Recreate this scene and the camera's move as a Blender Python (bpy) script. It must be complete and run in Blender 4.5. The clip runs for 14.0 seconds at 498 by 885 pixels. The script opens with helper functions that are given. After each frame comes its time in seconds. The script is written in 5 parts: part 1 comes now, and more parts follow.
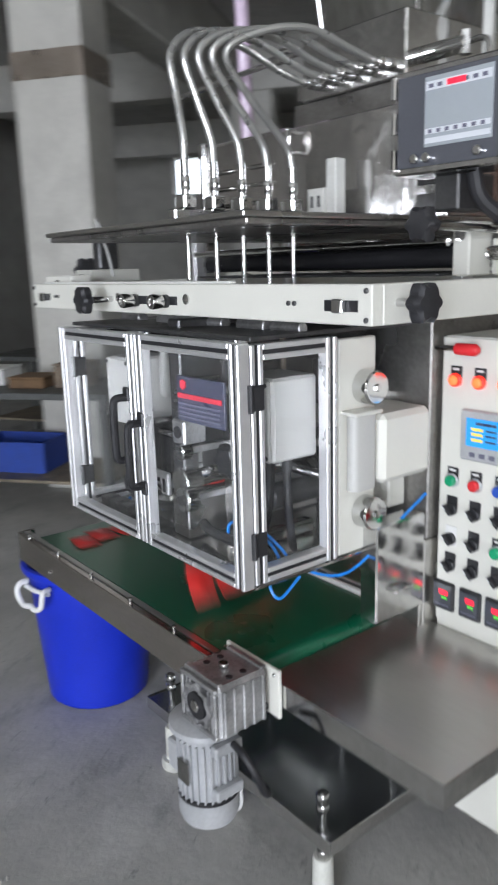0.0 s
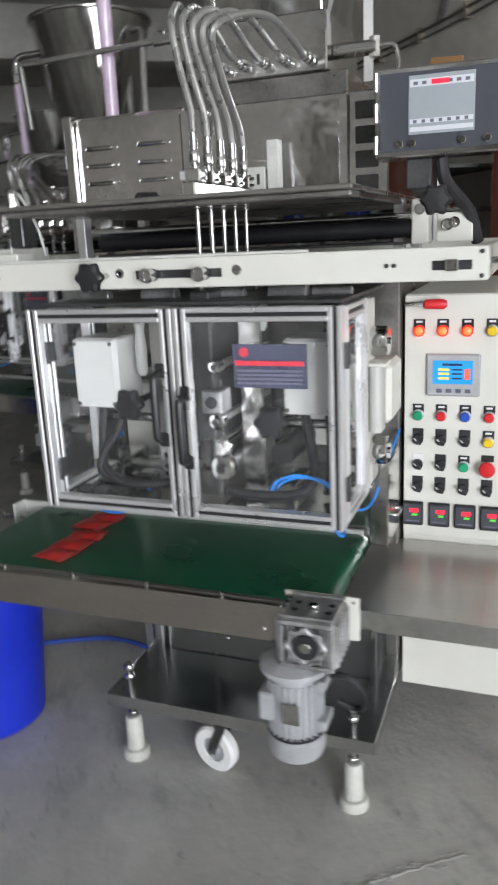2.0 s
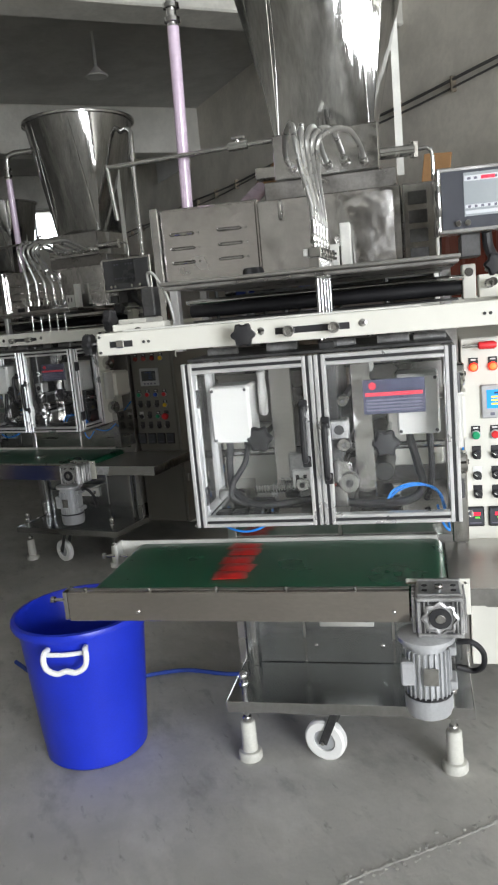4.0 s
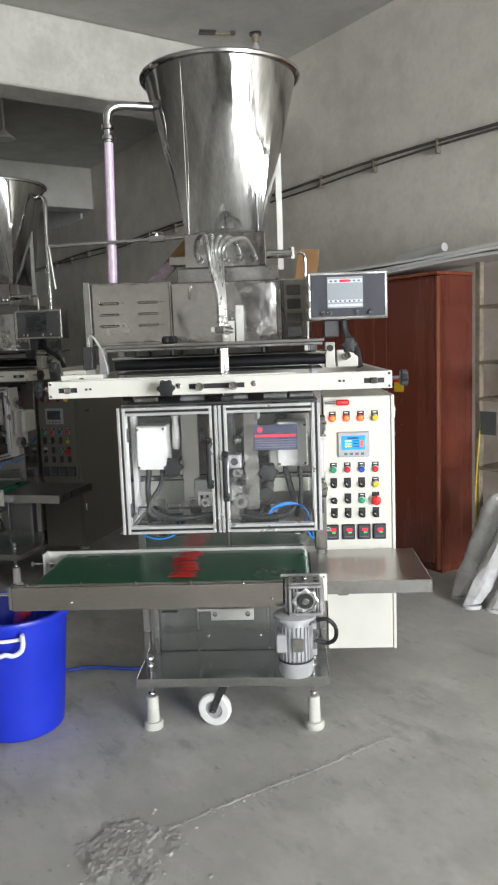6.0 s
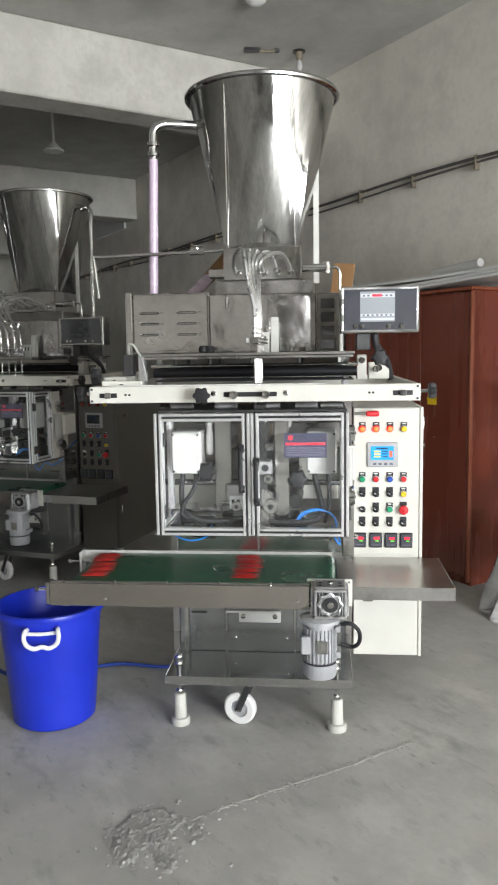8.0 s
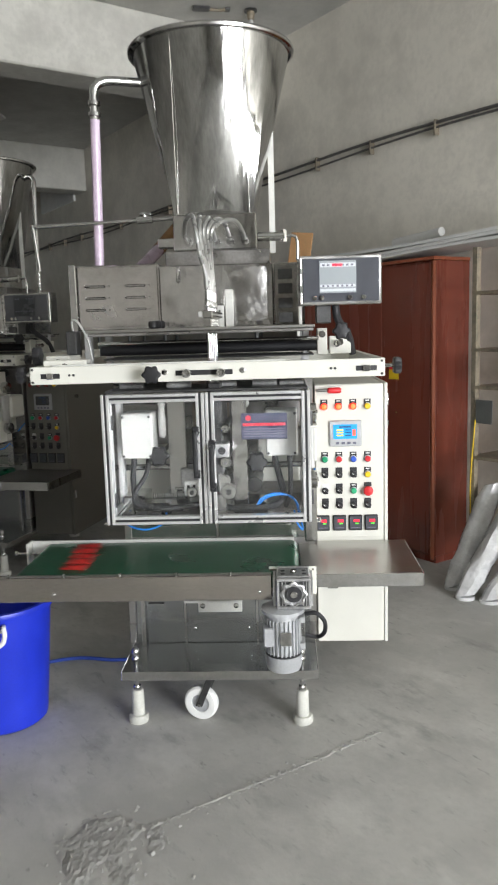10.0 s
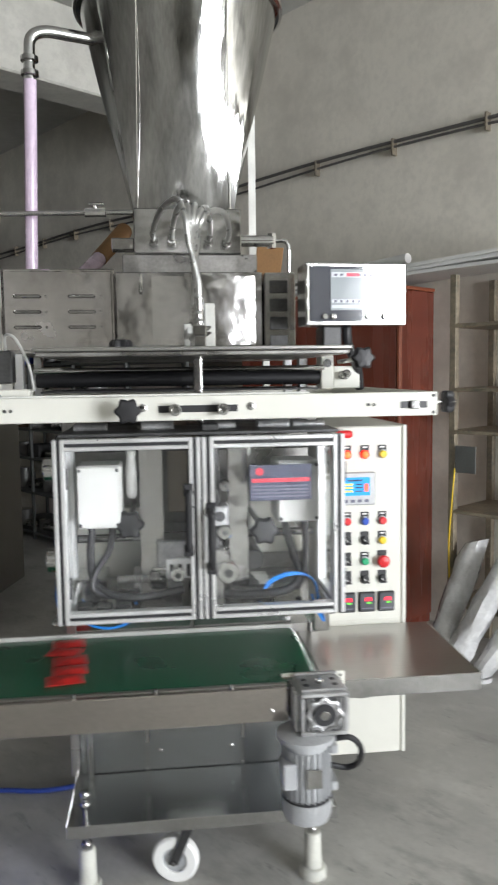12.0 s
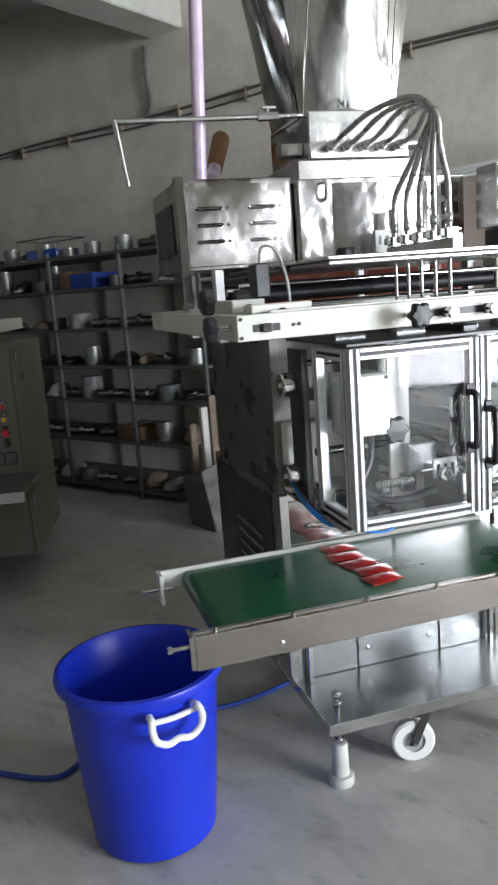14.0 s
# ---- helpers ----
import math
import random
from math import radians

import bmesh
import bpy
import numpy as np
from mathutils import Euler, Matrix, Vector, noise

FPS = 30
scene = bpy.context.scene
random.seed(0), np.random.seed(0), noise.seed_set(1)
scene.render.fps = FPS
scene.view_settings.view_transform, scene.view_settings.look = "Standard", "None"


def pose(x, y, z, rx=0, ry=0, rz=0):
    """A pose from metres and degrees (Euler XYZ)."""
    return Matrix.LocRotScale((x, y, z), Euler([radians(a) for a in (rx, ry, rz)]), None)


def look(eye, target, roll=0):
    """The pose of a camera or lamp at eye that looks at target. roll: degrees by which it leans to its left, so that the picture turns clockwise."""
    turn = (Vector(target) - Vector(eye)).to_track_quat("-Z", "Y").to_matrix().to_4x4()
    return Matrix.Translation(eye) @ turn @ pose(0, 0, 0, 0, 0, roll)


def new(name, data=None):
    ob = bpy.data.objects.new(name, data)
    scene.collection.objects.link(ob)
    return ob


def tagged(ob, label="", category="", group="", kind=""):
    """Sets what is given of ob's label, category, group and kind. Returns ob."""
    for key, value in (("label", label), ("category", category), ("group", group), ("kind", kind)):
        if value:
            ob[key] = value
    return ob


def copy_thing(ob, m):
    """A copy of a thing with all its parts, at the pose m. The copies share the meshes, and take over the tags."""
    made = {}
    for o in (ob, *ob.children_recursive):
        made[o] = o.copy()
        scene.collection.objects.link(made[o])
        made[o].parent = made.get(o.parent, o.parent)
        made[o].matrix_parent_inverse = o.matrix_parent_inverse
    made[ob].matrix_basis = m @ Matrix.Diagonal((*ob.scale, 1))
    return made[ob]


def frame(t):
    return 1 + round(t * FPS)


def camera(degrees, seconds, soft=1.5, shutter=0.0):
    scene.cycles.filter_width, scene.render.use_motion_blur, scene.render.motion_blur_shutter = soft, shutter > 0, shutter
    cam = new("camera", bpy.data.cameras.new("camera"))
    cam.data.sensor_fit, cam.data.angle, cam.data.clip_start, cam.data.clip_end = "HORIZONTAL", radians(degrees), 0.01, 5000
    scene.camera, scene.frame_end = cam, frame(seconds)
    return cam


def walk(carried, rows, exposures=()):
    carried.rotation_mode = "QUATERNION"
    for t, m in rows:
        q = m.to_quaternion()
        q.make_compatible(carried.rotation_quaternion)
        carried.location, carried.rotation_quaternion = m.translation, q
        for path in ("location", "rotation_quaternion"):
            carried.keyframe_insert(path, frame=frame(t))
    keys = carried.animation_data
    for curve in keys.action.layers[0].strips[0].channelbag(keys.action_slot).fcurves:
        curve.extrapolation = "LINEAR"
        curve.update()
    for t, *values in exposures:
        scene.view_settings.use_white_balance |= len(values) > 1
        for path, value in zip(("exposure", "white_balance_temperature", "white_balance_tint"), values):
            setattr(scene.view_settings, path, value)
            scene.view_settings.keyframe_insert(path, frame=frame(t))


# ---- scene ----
cam = camera(36.5, 14.0, soft=2.0, shutter=0.9)
PATH = [
    (0, (1.429, -1.351, 1.505), (-0.104, -0.149, 1.053), -1.6),
    (0.5, (1.299, -1.595, 1.518), (0.0, -0.154, 1.034), -3.6),
    (1, (1.075, -1.708, 1.491), (-0.091, -0.16, 0.996), -3.6),
    (1.5, (0.894, -1.818, 1.494), (-0.141, -0.18, 0.996), -3.2),
    (2, (0.716, -2.0, 1.505), (0.025, -0.196, 0.987), -2.7),
    (2.2, (0.608, -2.018, 1.507), (-0.031, -0.192, 0.998), -4.1),
    (2.5, (0.515, -2.036, 1.51), (-0.096, -0.204, 0.99), -3.6),
    (2.6, (0.467, -2.059, 1.511), (-0.125, -0.22, 0.995), -3.5),
    (2.7, (0.444, -2.103, 1.499), (-0.13, -0.251, 1.008), -3.6),
    (4.8, (0.226, -2.748, 1.543), (-0.117, -0.809, 1.195), -5.4),
    (5, (0.24, -2.805, 1.553), (-0.031, -0.861, 1.168), -4.2),
    (5.5, (0.331, -3.061, 1.571), (0.102, -1.107, 1.207), -2.2),
    (6, (0.241, -3.265, 1.587), (0.14, -1.284, 1.33), -2.1),
    (6.5, (0.209, -3.355, 1.601), (0.103, -1.379, 1.314), -3.2),
    (7, (0.293, -3.373, 1.601), (0.115, -1.403, 1.307), 0.6),
    (7.5, (0.3, -3.373, 1.597), (0.045, -1.407, 1.331), 0.1),
    (8, (0.265, -3.367, 1.592), (0.07, -1.39, 1.361), -0.9),
    (8.5, (0.267, -3.366, 1.585), (0.086, -1.39, 1.339), -0.9),
    (9, (0.247, -3.359, 1.57), (0.12, -1.376, 1.342), -0.5),
    (9.2, (0.275, -3.346, 1.59), (0.156, -1.364, 1.346), -1.0),
    (11.3, (0.144, -2.671, 1.524), (0.129, -0.695, 1.212), -2.0),
    (11.5, (0.071, -2.588, 1.506), (0.13, -0.611, 1.209), -1.0),
    (12, (-0.105, -2.441, 1.531), (0.121, -0.462, 1.348), -0.8),
    (12.5, (-0.305, -2.312, 1.5), (-0.11, -0.336, 1.264), -3.8),
    (13, (-0.545, -2.241, 1.522), (-0.431, -0.261, 1.267), -1.1),
    (13.5, (-0.893, -2.259, 1.541), (-0.546, -0.325, 1.166), -3.9),
    (14, (-1.152, -2.25, 1.533), (-0.604, -0.368, 1.139), -4.3),
]
walk(cam, [(t, look(eye, target, roll)) for t, eye, target, roll in PATH],
     exposures=[(0, -.36, 6050, 14), (1.5, -.4, 6150, 14), (2.7, -.24, 6400, 12), (5, .02, 6450, 11), (9, .06, 6500, 11), (12, .0, 6400, 11), (14, .12, 6150, 12)])

# ---- world, daylight and exposure ----
ORIGIN, ALONG, INTO = Vector((1.303, 1.873, 0)), Vector((-.596, .803, 0)), Vector((-.803, -.596, 0))
HALL = Matrix(((ALONG.x, INTO.x, 0, ORIGIN.x), (ALONG.y, INTO.y, 0, ORIGIN.y), (0, 0, 1, 0), (0, 0, 0, 1)))  # hall axes: a along the side wall, b into the hall

world = bpy.data.worlds.new("sky")
scene.world = world
world.use_nodes = True
wn = world.node_tree.nodes
sky = wn.new("ShaderNodeTexSky")
sky.sky_type, sky.sun_disc, sky.sun_elevation, sky.sun_rotation = "NISHITA", False, radians(48), radians(60)
wn["Background"].inputs[1].default_value = 0.12
world.node_tree.links.new(sky.outputs[0], wn["Background"].inputs[0])
sun_data = bpy.data.lights.new("sun", "SUN")
sun_data.energy, sun_data.angle, sun_data.color = 1.2, radians(10), (1, .96, .9)
sun = new("sun", sun_data)
sun.matrix_world = look((6, -3.5, 10), (0, 0, 0))
door_data = bpy.data.lights.new("doorway_daylight", "AREA")
door_data.shape, door_data.size, door_data.size_y, door_data.energy, door_data.color = "RECTANGLE", 3.3, 3.1, 870, (.95, .975, 1)
doorway = new("doorway_daylight", door_data)
doorway.matrix_world = HALL @ look((-9.7, 2.35, 1.62), (0, 2.35, 1.5))


# ---- materials ----
def material(name, base, rough=.5, metal=0.0, spread=.12, scale=6.0, fine=90.0, bump=.15, transmission=0.0, emit=None, coat=0.0, rough_spread=.12, stretch=(1, 1, 1), tint=None, wave=0.0):
    m = bpy.data.materials.new(name)
    m.use_nodes = True
    nodes, links = m.node_tree.nodes, m.node_tree.links
    p = nodes["Principled BSDF"]
    p.inputs["Metallic"].default_value = metal
    p.inputs["Transmission Weight"].default_value = transmission
    p.inputs["Coat Weight"].default_value = coat
    geo = nodes.new("ShaderNodeTexCoord")
    mapping = nodes.new("ShaderNodeMapping")
    mapping.inputs["Scale"].default_value = stretch
    links.new(geo.outputs["Object"], mapping.inputs[0])
    big, small = nodes.new("ShaderNodeTexNoise"), nodes.new("ShaderNodeTexNoise")
    for n, s, det in ((big, scale, 5), (small, fine, 3)):
        n.inputs["Scale"].default_value, n.inputs["Detail"].default_value = s, det
        links.new(mapping.outputs[0], n.inputs["Vector"])
    ramp = nodes.new("ShaderNodeMix")
    ramp.data_type = "RGBA"
    dark = [c * (1 - spread) for c in base]
    light = [min(1, c * (1 + spread)) for c in (tint or base)]
    ramp.inputs["A"].default_value, ramp.inputs["B"].default_value = (*dark, 1), (*light, 1)
    both = nodes.new("ShaderNodeMix")
    both.inputs["Factor"].default_value = .35
    links.new(big.outputs["Fac"], both.inputs["A"])
    links.new(small.outputs["Fac"], both.inputs["B"])
    stretch_out = nodes.new("ShaderNodeMapRange")
    stretch_out.inputs["From Min"].default_value, stretch_out.inputs["From Max"].default_value = .32, .68
    links.new(both.outputs["Result"], stretch_out.inputs["Value"])
    links.new(stretch_out.outputs[0], ramp.inputs["Factor"])
    links.new(ramp.outputs["Result"], p.inputs["Base Color"])
    rr = nodes.new("ShaderNodeMapRange")
    rr.inputs["From Min"].default_value, rr.inputs["From Max"].default_value = .3, .7
    rr.inputs["To Min"].default_value, rr.inputs["To Max"].default_value = max(.02, rough - rough_spread), min(1, rough + rough_spread)
    links.new(big.outputs["Fac"], rr.inputs["Value"])
    links.new(rr.outputs[0], p.inputs["Roughness"])
    if bump:
        b = nodes.new("ShaderNodeBump")
        b.inputs["Strength"].default_value, b.inputs["Distance"].default_value = bump, .004
        links.new(small.outputs["Fac"], b.inputs["Height"])
        if wave:  # slow dents of thin sheet
            slow, first = nodes.new("ShaderNodeTexNoise"), nodes.new("ShaderNodeBump")
            slow.inputs["Scale"].default_value, slow.inputs["Detail"].default_value = 5, 3
            links.new(mapping.outputs[0], slow.inputs["Vector"])
            first.inputs["Strength"].default_value, first.inputs["Distance"].default_value = wave, .03
            links.new(slow.outputs["Fac"], first.inputs["Height"])
            links.new(first.outputs[0], b.inputs["Normal"])
        links.new(b.outputs[0], p.inputs["Normal"])
    if emit:
        p.inputs["Emission Color"].default_value, p.inputs["Emission Strength"].default_value = (*emit[0], 1), emit[1]
    return m


STEEL = material("stainless_steel", (.58, .575, .565), .13, 1, .2, 3, 60, .02, rough_spread=.16, wave=.2)
MIRROR = material("polished_steel", (.62, .62, .61), .1, 1, .06, 4, 60, .015, rough_spread=.05, wave=.2)
BRUSHED = material("brushed_steel", (.52, .51, .49), .29, 1, .08, 5, 160, .03, rough_spread=.06, stretch=(.08, 1, 1))
FILMED = material("smeared_polished_steel", (.6, .58, .565), .13, 1, .18, 4, 40, .015, rough_spread=.16, wave=.3)
HOPPER = material("bright_rolled_steel", (.4, .4, .39), .12, 1, .32, 4, 30, .01, rough_spread=.08, stretch=(4, 4, .1), wave=.07)
ALU = material("anodised_aluminium", (.74, .74, .74), .36, .7, .06, 8, 120, .04)
CAST = material("cast_aluminium", (.47, .47, .47), .4, .85, .35, 18, 140, .35)
SILVER = material("silver_paint", (.43, .44, .45), .42, .25, .15, 10, 120, .1)
IVORY = material("ivory_powder_coat", (.67, .665, .6), .42, 0, .05, 7, 400, .12)
WHITEBOX = material("white_plastic", (.5, .5, .475), .4, 0, .04, 8, 200, .04)
FOOTWHITE = material("grey_white_paint", (.55, .55, .5), .55, 0, .14, 14, 130, .15)
WHITERAIL = material("white_painted_steel", (.62, .62, .58), .45, 0, .12, 12, 130, .1)
BLACK = material("black_plastic", (.022, .022, .024), .42, 0, .2, 10, 200, .1)
RUBBER = material("black_rubber", (.016, .016, .018), .5, 0, .2, 10, 200, .1)
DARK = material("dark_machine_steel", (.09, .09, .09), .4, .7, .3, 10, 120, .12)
RAILSTEEL = material("brown_tinged_steel_sheet", (.52, .48, .45), .15, 1, .12, 3, 120, .012, rough_spread=.06, stretch=(.4, 1, 1), wave=.22)
PLATE = material("dull_polished_plate", (.45, .465, .47), .22, 1, .08, 3, 120, .012, rough_spread=.05, wave=.06)
CLOUDY = material("creased_polished_sheet", (.64, .63, .62), .17, 1, .2, 4, 40, .02, rough_spread=.1, wave=.5)
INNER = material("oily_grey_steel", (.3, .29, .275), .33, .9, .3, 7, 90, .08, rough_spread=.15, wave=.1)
BRONZE = material("brownish_steel_plate", (.36, .31, .26), .34, .8, .2, 6, 120, .08)
HOSE = material("braided_steel_hose", (.42, .42, .4), .32, .7, .06, 20, 400, .12)
PURPLE = material("translucent_violet_hose", (.62, .5, .62), .22, 0, .12, 9, 80, .05, coat=.5)
BLUETUBE = material("blue_air_tube", (.02, .22, .7), .3, 0, .1, 10, 80, .02)
BELT = material("green_pvc_belt", (.005, .1, .047), .3, 0, .12, 5, 260, .06, coat=.25, rough_spread=.05)
BIN = material("blue_polyethylene", (.012, .033, .52), .36, 0, .12, 5, 160, .06, rough_spread=.08)
BINHANDLE = material("white_polyethylene", (.82, .82, .8), .4, 0, .05, 9, 160, .05)
FOIL = material("red_sachet_foil", (.55, .022, .018), .36, .1, .3, 30, 90, .5, coat=.15)
FOILEDGE = material("clear_sachet_seal", (.42, .07, .06), .34, .1, .35, 40, 90, .4, coat=.15)
RED = material("red_plastic", (.62, .02, .025), .35, 0, .1, 10, 90, .02)
GREEN = material("green_plastic", (.01, .3, .13), .35, 0, .1, 10, 90, .02)
BLUE = material("blue_plastic", (.02, .08, .45), .35, 0, .1, 10, 90, .02)
YELLOW = material("yellow_plastic", (.8, .55, .02), .35, 0, .1, 10, 90, .02)
REDGLOW = material("lit_red_lamp", (.7, .03, .02), .3, 0, .05, 10, 90, 0, emit=((1, .03, .01), 1.6))
REDHOT = material("lit_lamp_core", (.8, .2, .04), .3, 0, .05, 10, 90, 0, emit=((1, .1, .03), 1.9))
DIGIT = material("red_led_digits", (.7, .02, .03), .3, 0, .05, 10, 90, 0, emit=((1, .02, .05), 1.6))
DIGITGREEN = material("green_led_digits", (.1, .5, .05), .3, 0, .05, 10, 90, 0, emit=((.15, .8, .05), .5))
LCD = material("lit_blue_lcd", (.03, .3, .7), .2, 0, .05, 10, 90, 0, emit=((.02, .28, .7), .5))
LCDTEXT = material("lcd_dark_bars", (.03, .06, .15), .3, 0, .05, 10, 90, 0)
LCDYELLOW = material("lcd_yellow_bars", (.8, .6, .1), .3, 0, .05, 10, 90, 0, emit=((.9, .6, .1), .5))
LCDRED = material("lcd_red_bars", (.8, .1, .05), .3, 0, .05, 10, 90, 0, emit=((.9, .2, .1), .6))
SCREEN = material("lit_grey_screen", (.3, .33, .35), .15, 0, .04, 10, 90, 0, emit=((.55, .6, .62), .14), coat=1)
SCREENBAR = material("lit_white_screen_bars", (.5, .52, .54), .15, 0, .03, 10, 90, 0, emit=((.9, .95, 1), .24), coat=1)
PANELGREY = material("grey_control_panel", (.075, .08, .095), .1, 0, .08, 10, 200, 0, coat=1, rough_spread=.03)
PANELGREY.node_tree.nodes["Principled BSDF"].inputs["Coat IOR"].default_value = 1.8
STICKER = material("dark_blue_sticker", (.05, .055, .09), .35, 0, .12, 20, 200, .03)
STICKERRED = material("red_sticker_print", (.55, .03, .05), .4, 0, .1, 20, 200, .03)
STICKERGREY = material("grey_sticker_print", (.13, .13, .18), .4, 0, .1, 20, 200, .03)
BRASSY = material("brass", (.5, .36, .16), .3, 1, .15, 14, 120, .05)
WOOD = material("red_brown_lacquered_wood", (.19, .045, .026), .26, 0, .09, 2, 30, .03, coat=.5, stretch=(5, 5, .5))
WOODEDGE = material("lighter_wood_lipping", (.3, .085, .04), .35, 0, .2, 4, 40, .05, stretch=(6, 6, .5))
FOAM = material("white_foam_sheet", (.7, .7, .68), .7, 0, .06, 7, 90, .25)
CARDBOARD = material("brown_cardboard", (.3, .165, .07), .8, 0, .15, 8, 120, .1)
RUST = material("rusty_grey_steel", (.2, .18, .14), .6, .4, .35, 9, 60, .25, tint=(.3, .25, .18))
SHELFGREY = material("grey_painted_shelf", (.1, .105, .1), .55, .1, .2, 8, 90, .1)
WRAP = material("plastic_wrap", (.6, .6, .6), .25, 0, .2, 9, 40, .8, coat=.6)
DIRTYWRAP = material("dusty_plastic_wrap", (.26, .26, .25), .35, 0, .45, 14, 50, 1.0, coat=.3)
SACKING = material("brown_grey_sacking", (.19, .15, .11), .85, 0, .35, 14, 160, .6)
DULL = material("dull_tin", (.25, .25, .24), .4, .6, .35, 12, 90, .2)
DUSTYCARD = material("dusty_cardboard", (.17, .105, .055), .85, 0, .3, 10, 120, .2)
CLOTHBLUE = material("blue_fabric", (.03, .07, .35), .8, 0, .2, 12, 120, .3)
WHITEPAPER = material("white_paper", (.7, .7, .68), .7, 0, .08, 8, 90, .1)
POSTER = material("red_poster", (.5, .03, .03), .6, 0, .12, 4, 50, .02)
TARP = material("dark_green_crate", (.03, .09, .05), .5, 0, .2, 9, 90, .1)
CABLE = material("grey_cable", (.09, .085, .08), .6, 0, .2, 20, 120, .1)
GLASS = material("clear_acrylic", (.97, .98, .98), .03, 0, .01, 4, 60, 0, transmission=.993, rough_spread=.02)
GLASS.node_tree.nodes["Principled BSDF"].inputs["IOR"].default_value = 1.34


def plaster(name, base, stain, scale, bump=.35, streak=1.0, pores=.5, smudge=None):
    """Old plaster or concrete: broad patches, blotches, pores and scratches."""
    m = bpy.data.materials.new(name)
    m.use_nodes = True
    nodes, links = m.node_tree.nodes, m.node_tree.links
    p = nodes["Principled BSDF"]
    co = nodes.new("ShaderNodeTexCoord")
    mp = nodes.new("ShaderNodeMapping")
    mp.inputs["Scale"].default_value = (1, 1, streak)
    links.new(co.outputs["Object"], mp.inputs[0])
    noises = []
    for s, det, rg in ((scale, 6, .55), (scale * 5, 8, .65), (scale * 40, 4, .6)):
        n = nodes.new("ShaderNodeTexNoise")
        n.inputs["Scale"].default_value, n.inputs["Detail"].default_value, n.inputs["Roughness"].default_value = s, det, rg
        links.new(mp.outputs[0], n.inputs["Vector"])
        noises.append(n)
    col = None
    for n, lo, hi, c0, c1, f in ((noises[0], .35, .7, base, stain, 1), (noises[1], .42, .66, None, [v * .62 for v in base], .55), (noises[2], .45, .75, None, [v * .8 for v in base], pores)):
        r = nodes.new("ShaderNodeMapRange")
        r.inputs["From Min"].default_value, r.inputs["From Max"].default_value, r.inputs["To Max"].default_value = lo, hi, f
        links.new(n.outputs["Fac"], r.inputs["Value"])
        mix = nodes.new("ShaderNodeMix")
        mix.data_type = "RGBA"
        links.new(r.outputs[0], mix.inputs["Factor"])
        if col is None:
            mix.inputs["A"].default_value = (*c0, 1)
        else:
            links.new(col, mix.inputs["A"])
        mix.inputs["B"].default_value = (*c1, 1)
        col = mix.outputs["Result"]
    for k, (s, turn, stretch, lo, hi, f) in enumerate(smudge or ()):
        sm = nodes.new("ShaderNodeMapping")
        sm.inputs["Rotation"].default_value, sm.inputs["Scale"].default_value = (0, 0, radians(turn)), (1, stretch, 1)
        links.new(co.outputs["Object"], sm.inputs[0])
        n = nodes.new("ShaderNodeTexNoise")
        n.inputs["Scale"].default_value, n.inputs["Detail"].default_value, n.inputs["Roughness"].default_value = s, 5, .62
        links.new(sm.outputs[0], n.inputs["Vector"])
        r = nodes.new("ShaderNodeMapRange")
        r.inputs["From Min"].default_value, r.inputs["From Max"].default_value, r.inputs["To Max"].default_value = lo, hi, f
        links.new(n.outputs["Fac"], r.inputs["Value"])
        mix = nodes.new("ShaderNodeMix")
        mix.data_type = "RGBA"
        links.new(r.outputs[0], mix.inputs["Factor"])
        links.new(col, mix.inputs["A"])
        mix.inputs["B"].default_value = (*[v * (.35, .45, 1.25)[k % 3] for v in base], 1)
        col = mix.outputs["Result"]
    links.new(col, p.inputs["Base Color"])
    rr = nodes.new("ShaderNodeMapRange")
    rr.inputs["To Min"].default_value, rr.inputs["To Max"].default_value = .5, .95
    links.new(noises[1].outputs["Fac"], rr.inputs["Value"])
    links.new(rr.outputs[0], p.inputs["Roughness"])
    add = nodes.new("ShaderNodeMath")
    links.new(noises[1].outputs["Fac"], add.inputs[0])
    links.new(noises[2].outputs["Fac"], add.inputs[1])
    b = nodes.new("ShaderNodeBump")
    b.inputs["Strength"].default_value, b.inputs["Distance"].default_value = bump, .006
    links.new(add.outputs[0], b.inputs["Height"])
    links.new(b.outputs[0], p.inputs["Normal"])
    return m


WALL = plaster("grey_cement_plaster", (.76, .725, .645), (.65, .62, .55), .6, .3)
CEILING = plaster("bare_cement_ceiling", (.54, .535, .505), (.45, .445, .42), .5, .3)
WHITEWASH = plaster("whitewashed_plaster", (.64, .63, .575), (.53, .52, .47), .7, .3)
FLOOR = plaster("worn_concrete_floor", (.53, .525, .495), (.37, .365, .34), .8, .3, pores=.4, smudge=((2.6, 20, 1.9, .57, .7, .5), (6, -30, 2.8, .6, .72, .55), (2.2, 60, 1.9, .54, .7, .4), (9, 35, 3.4, .63, .72, .6)))
YARD = plaster("yard_concrete", (.4, .39, .36), (.33, .32, .3), .3, .3)
OVERCAST = material("bright_overcast_sky", (.9, .92, .95), 1, 0, .03, .3, 3, 0, emit=((.93, .97, 1), 5))
CHIPS = plaster("broken_concrete", (.46, .455, .43), (.33, .325, .305), 9, .6)
# assumed walls out of view: kept dark so they bounce less light
DIMWALL = plaster("low_bounce_wall", (.33, .32, .29), (.26, .25, .23), .6, .4)


# ---- mesh helpers ----
def bm_new():
    return bmesh.new()


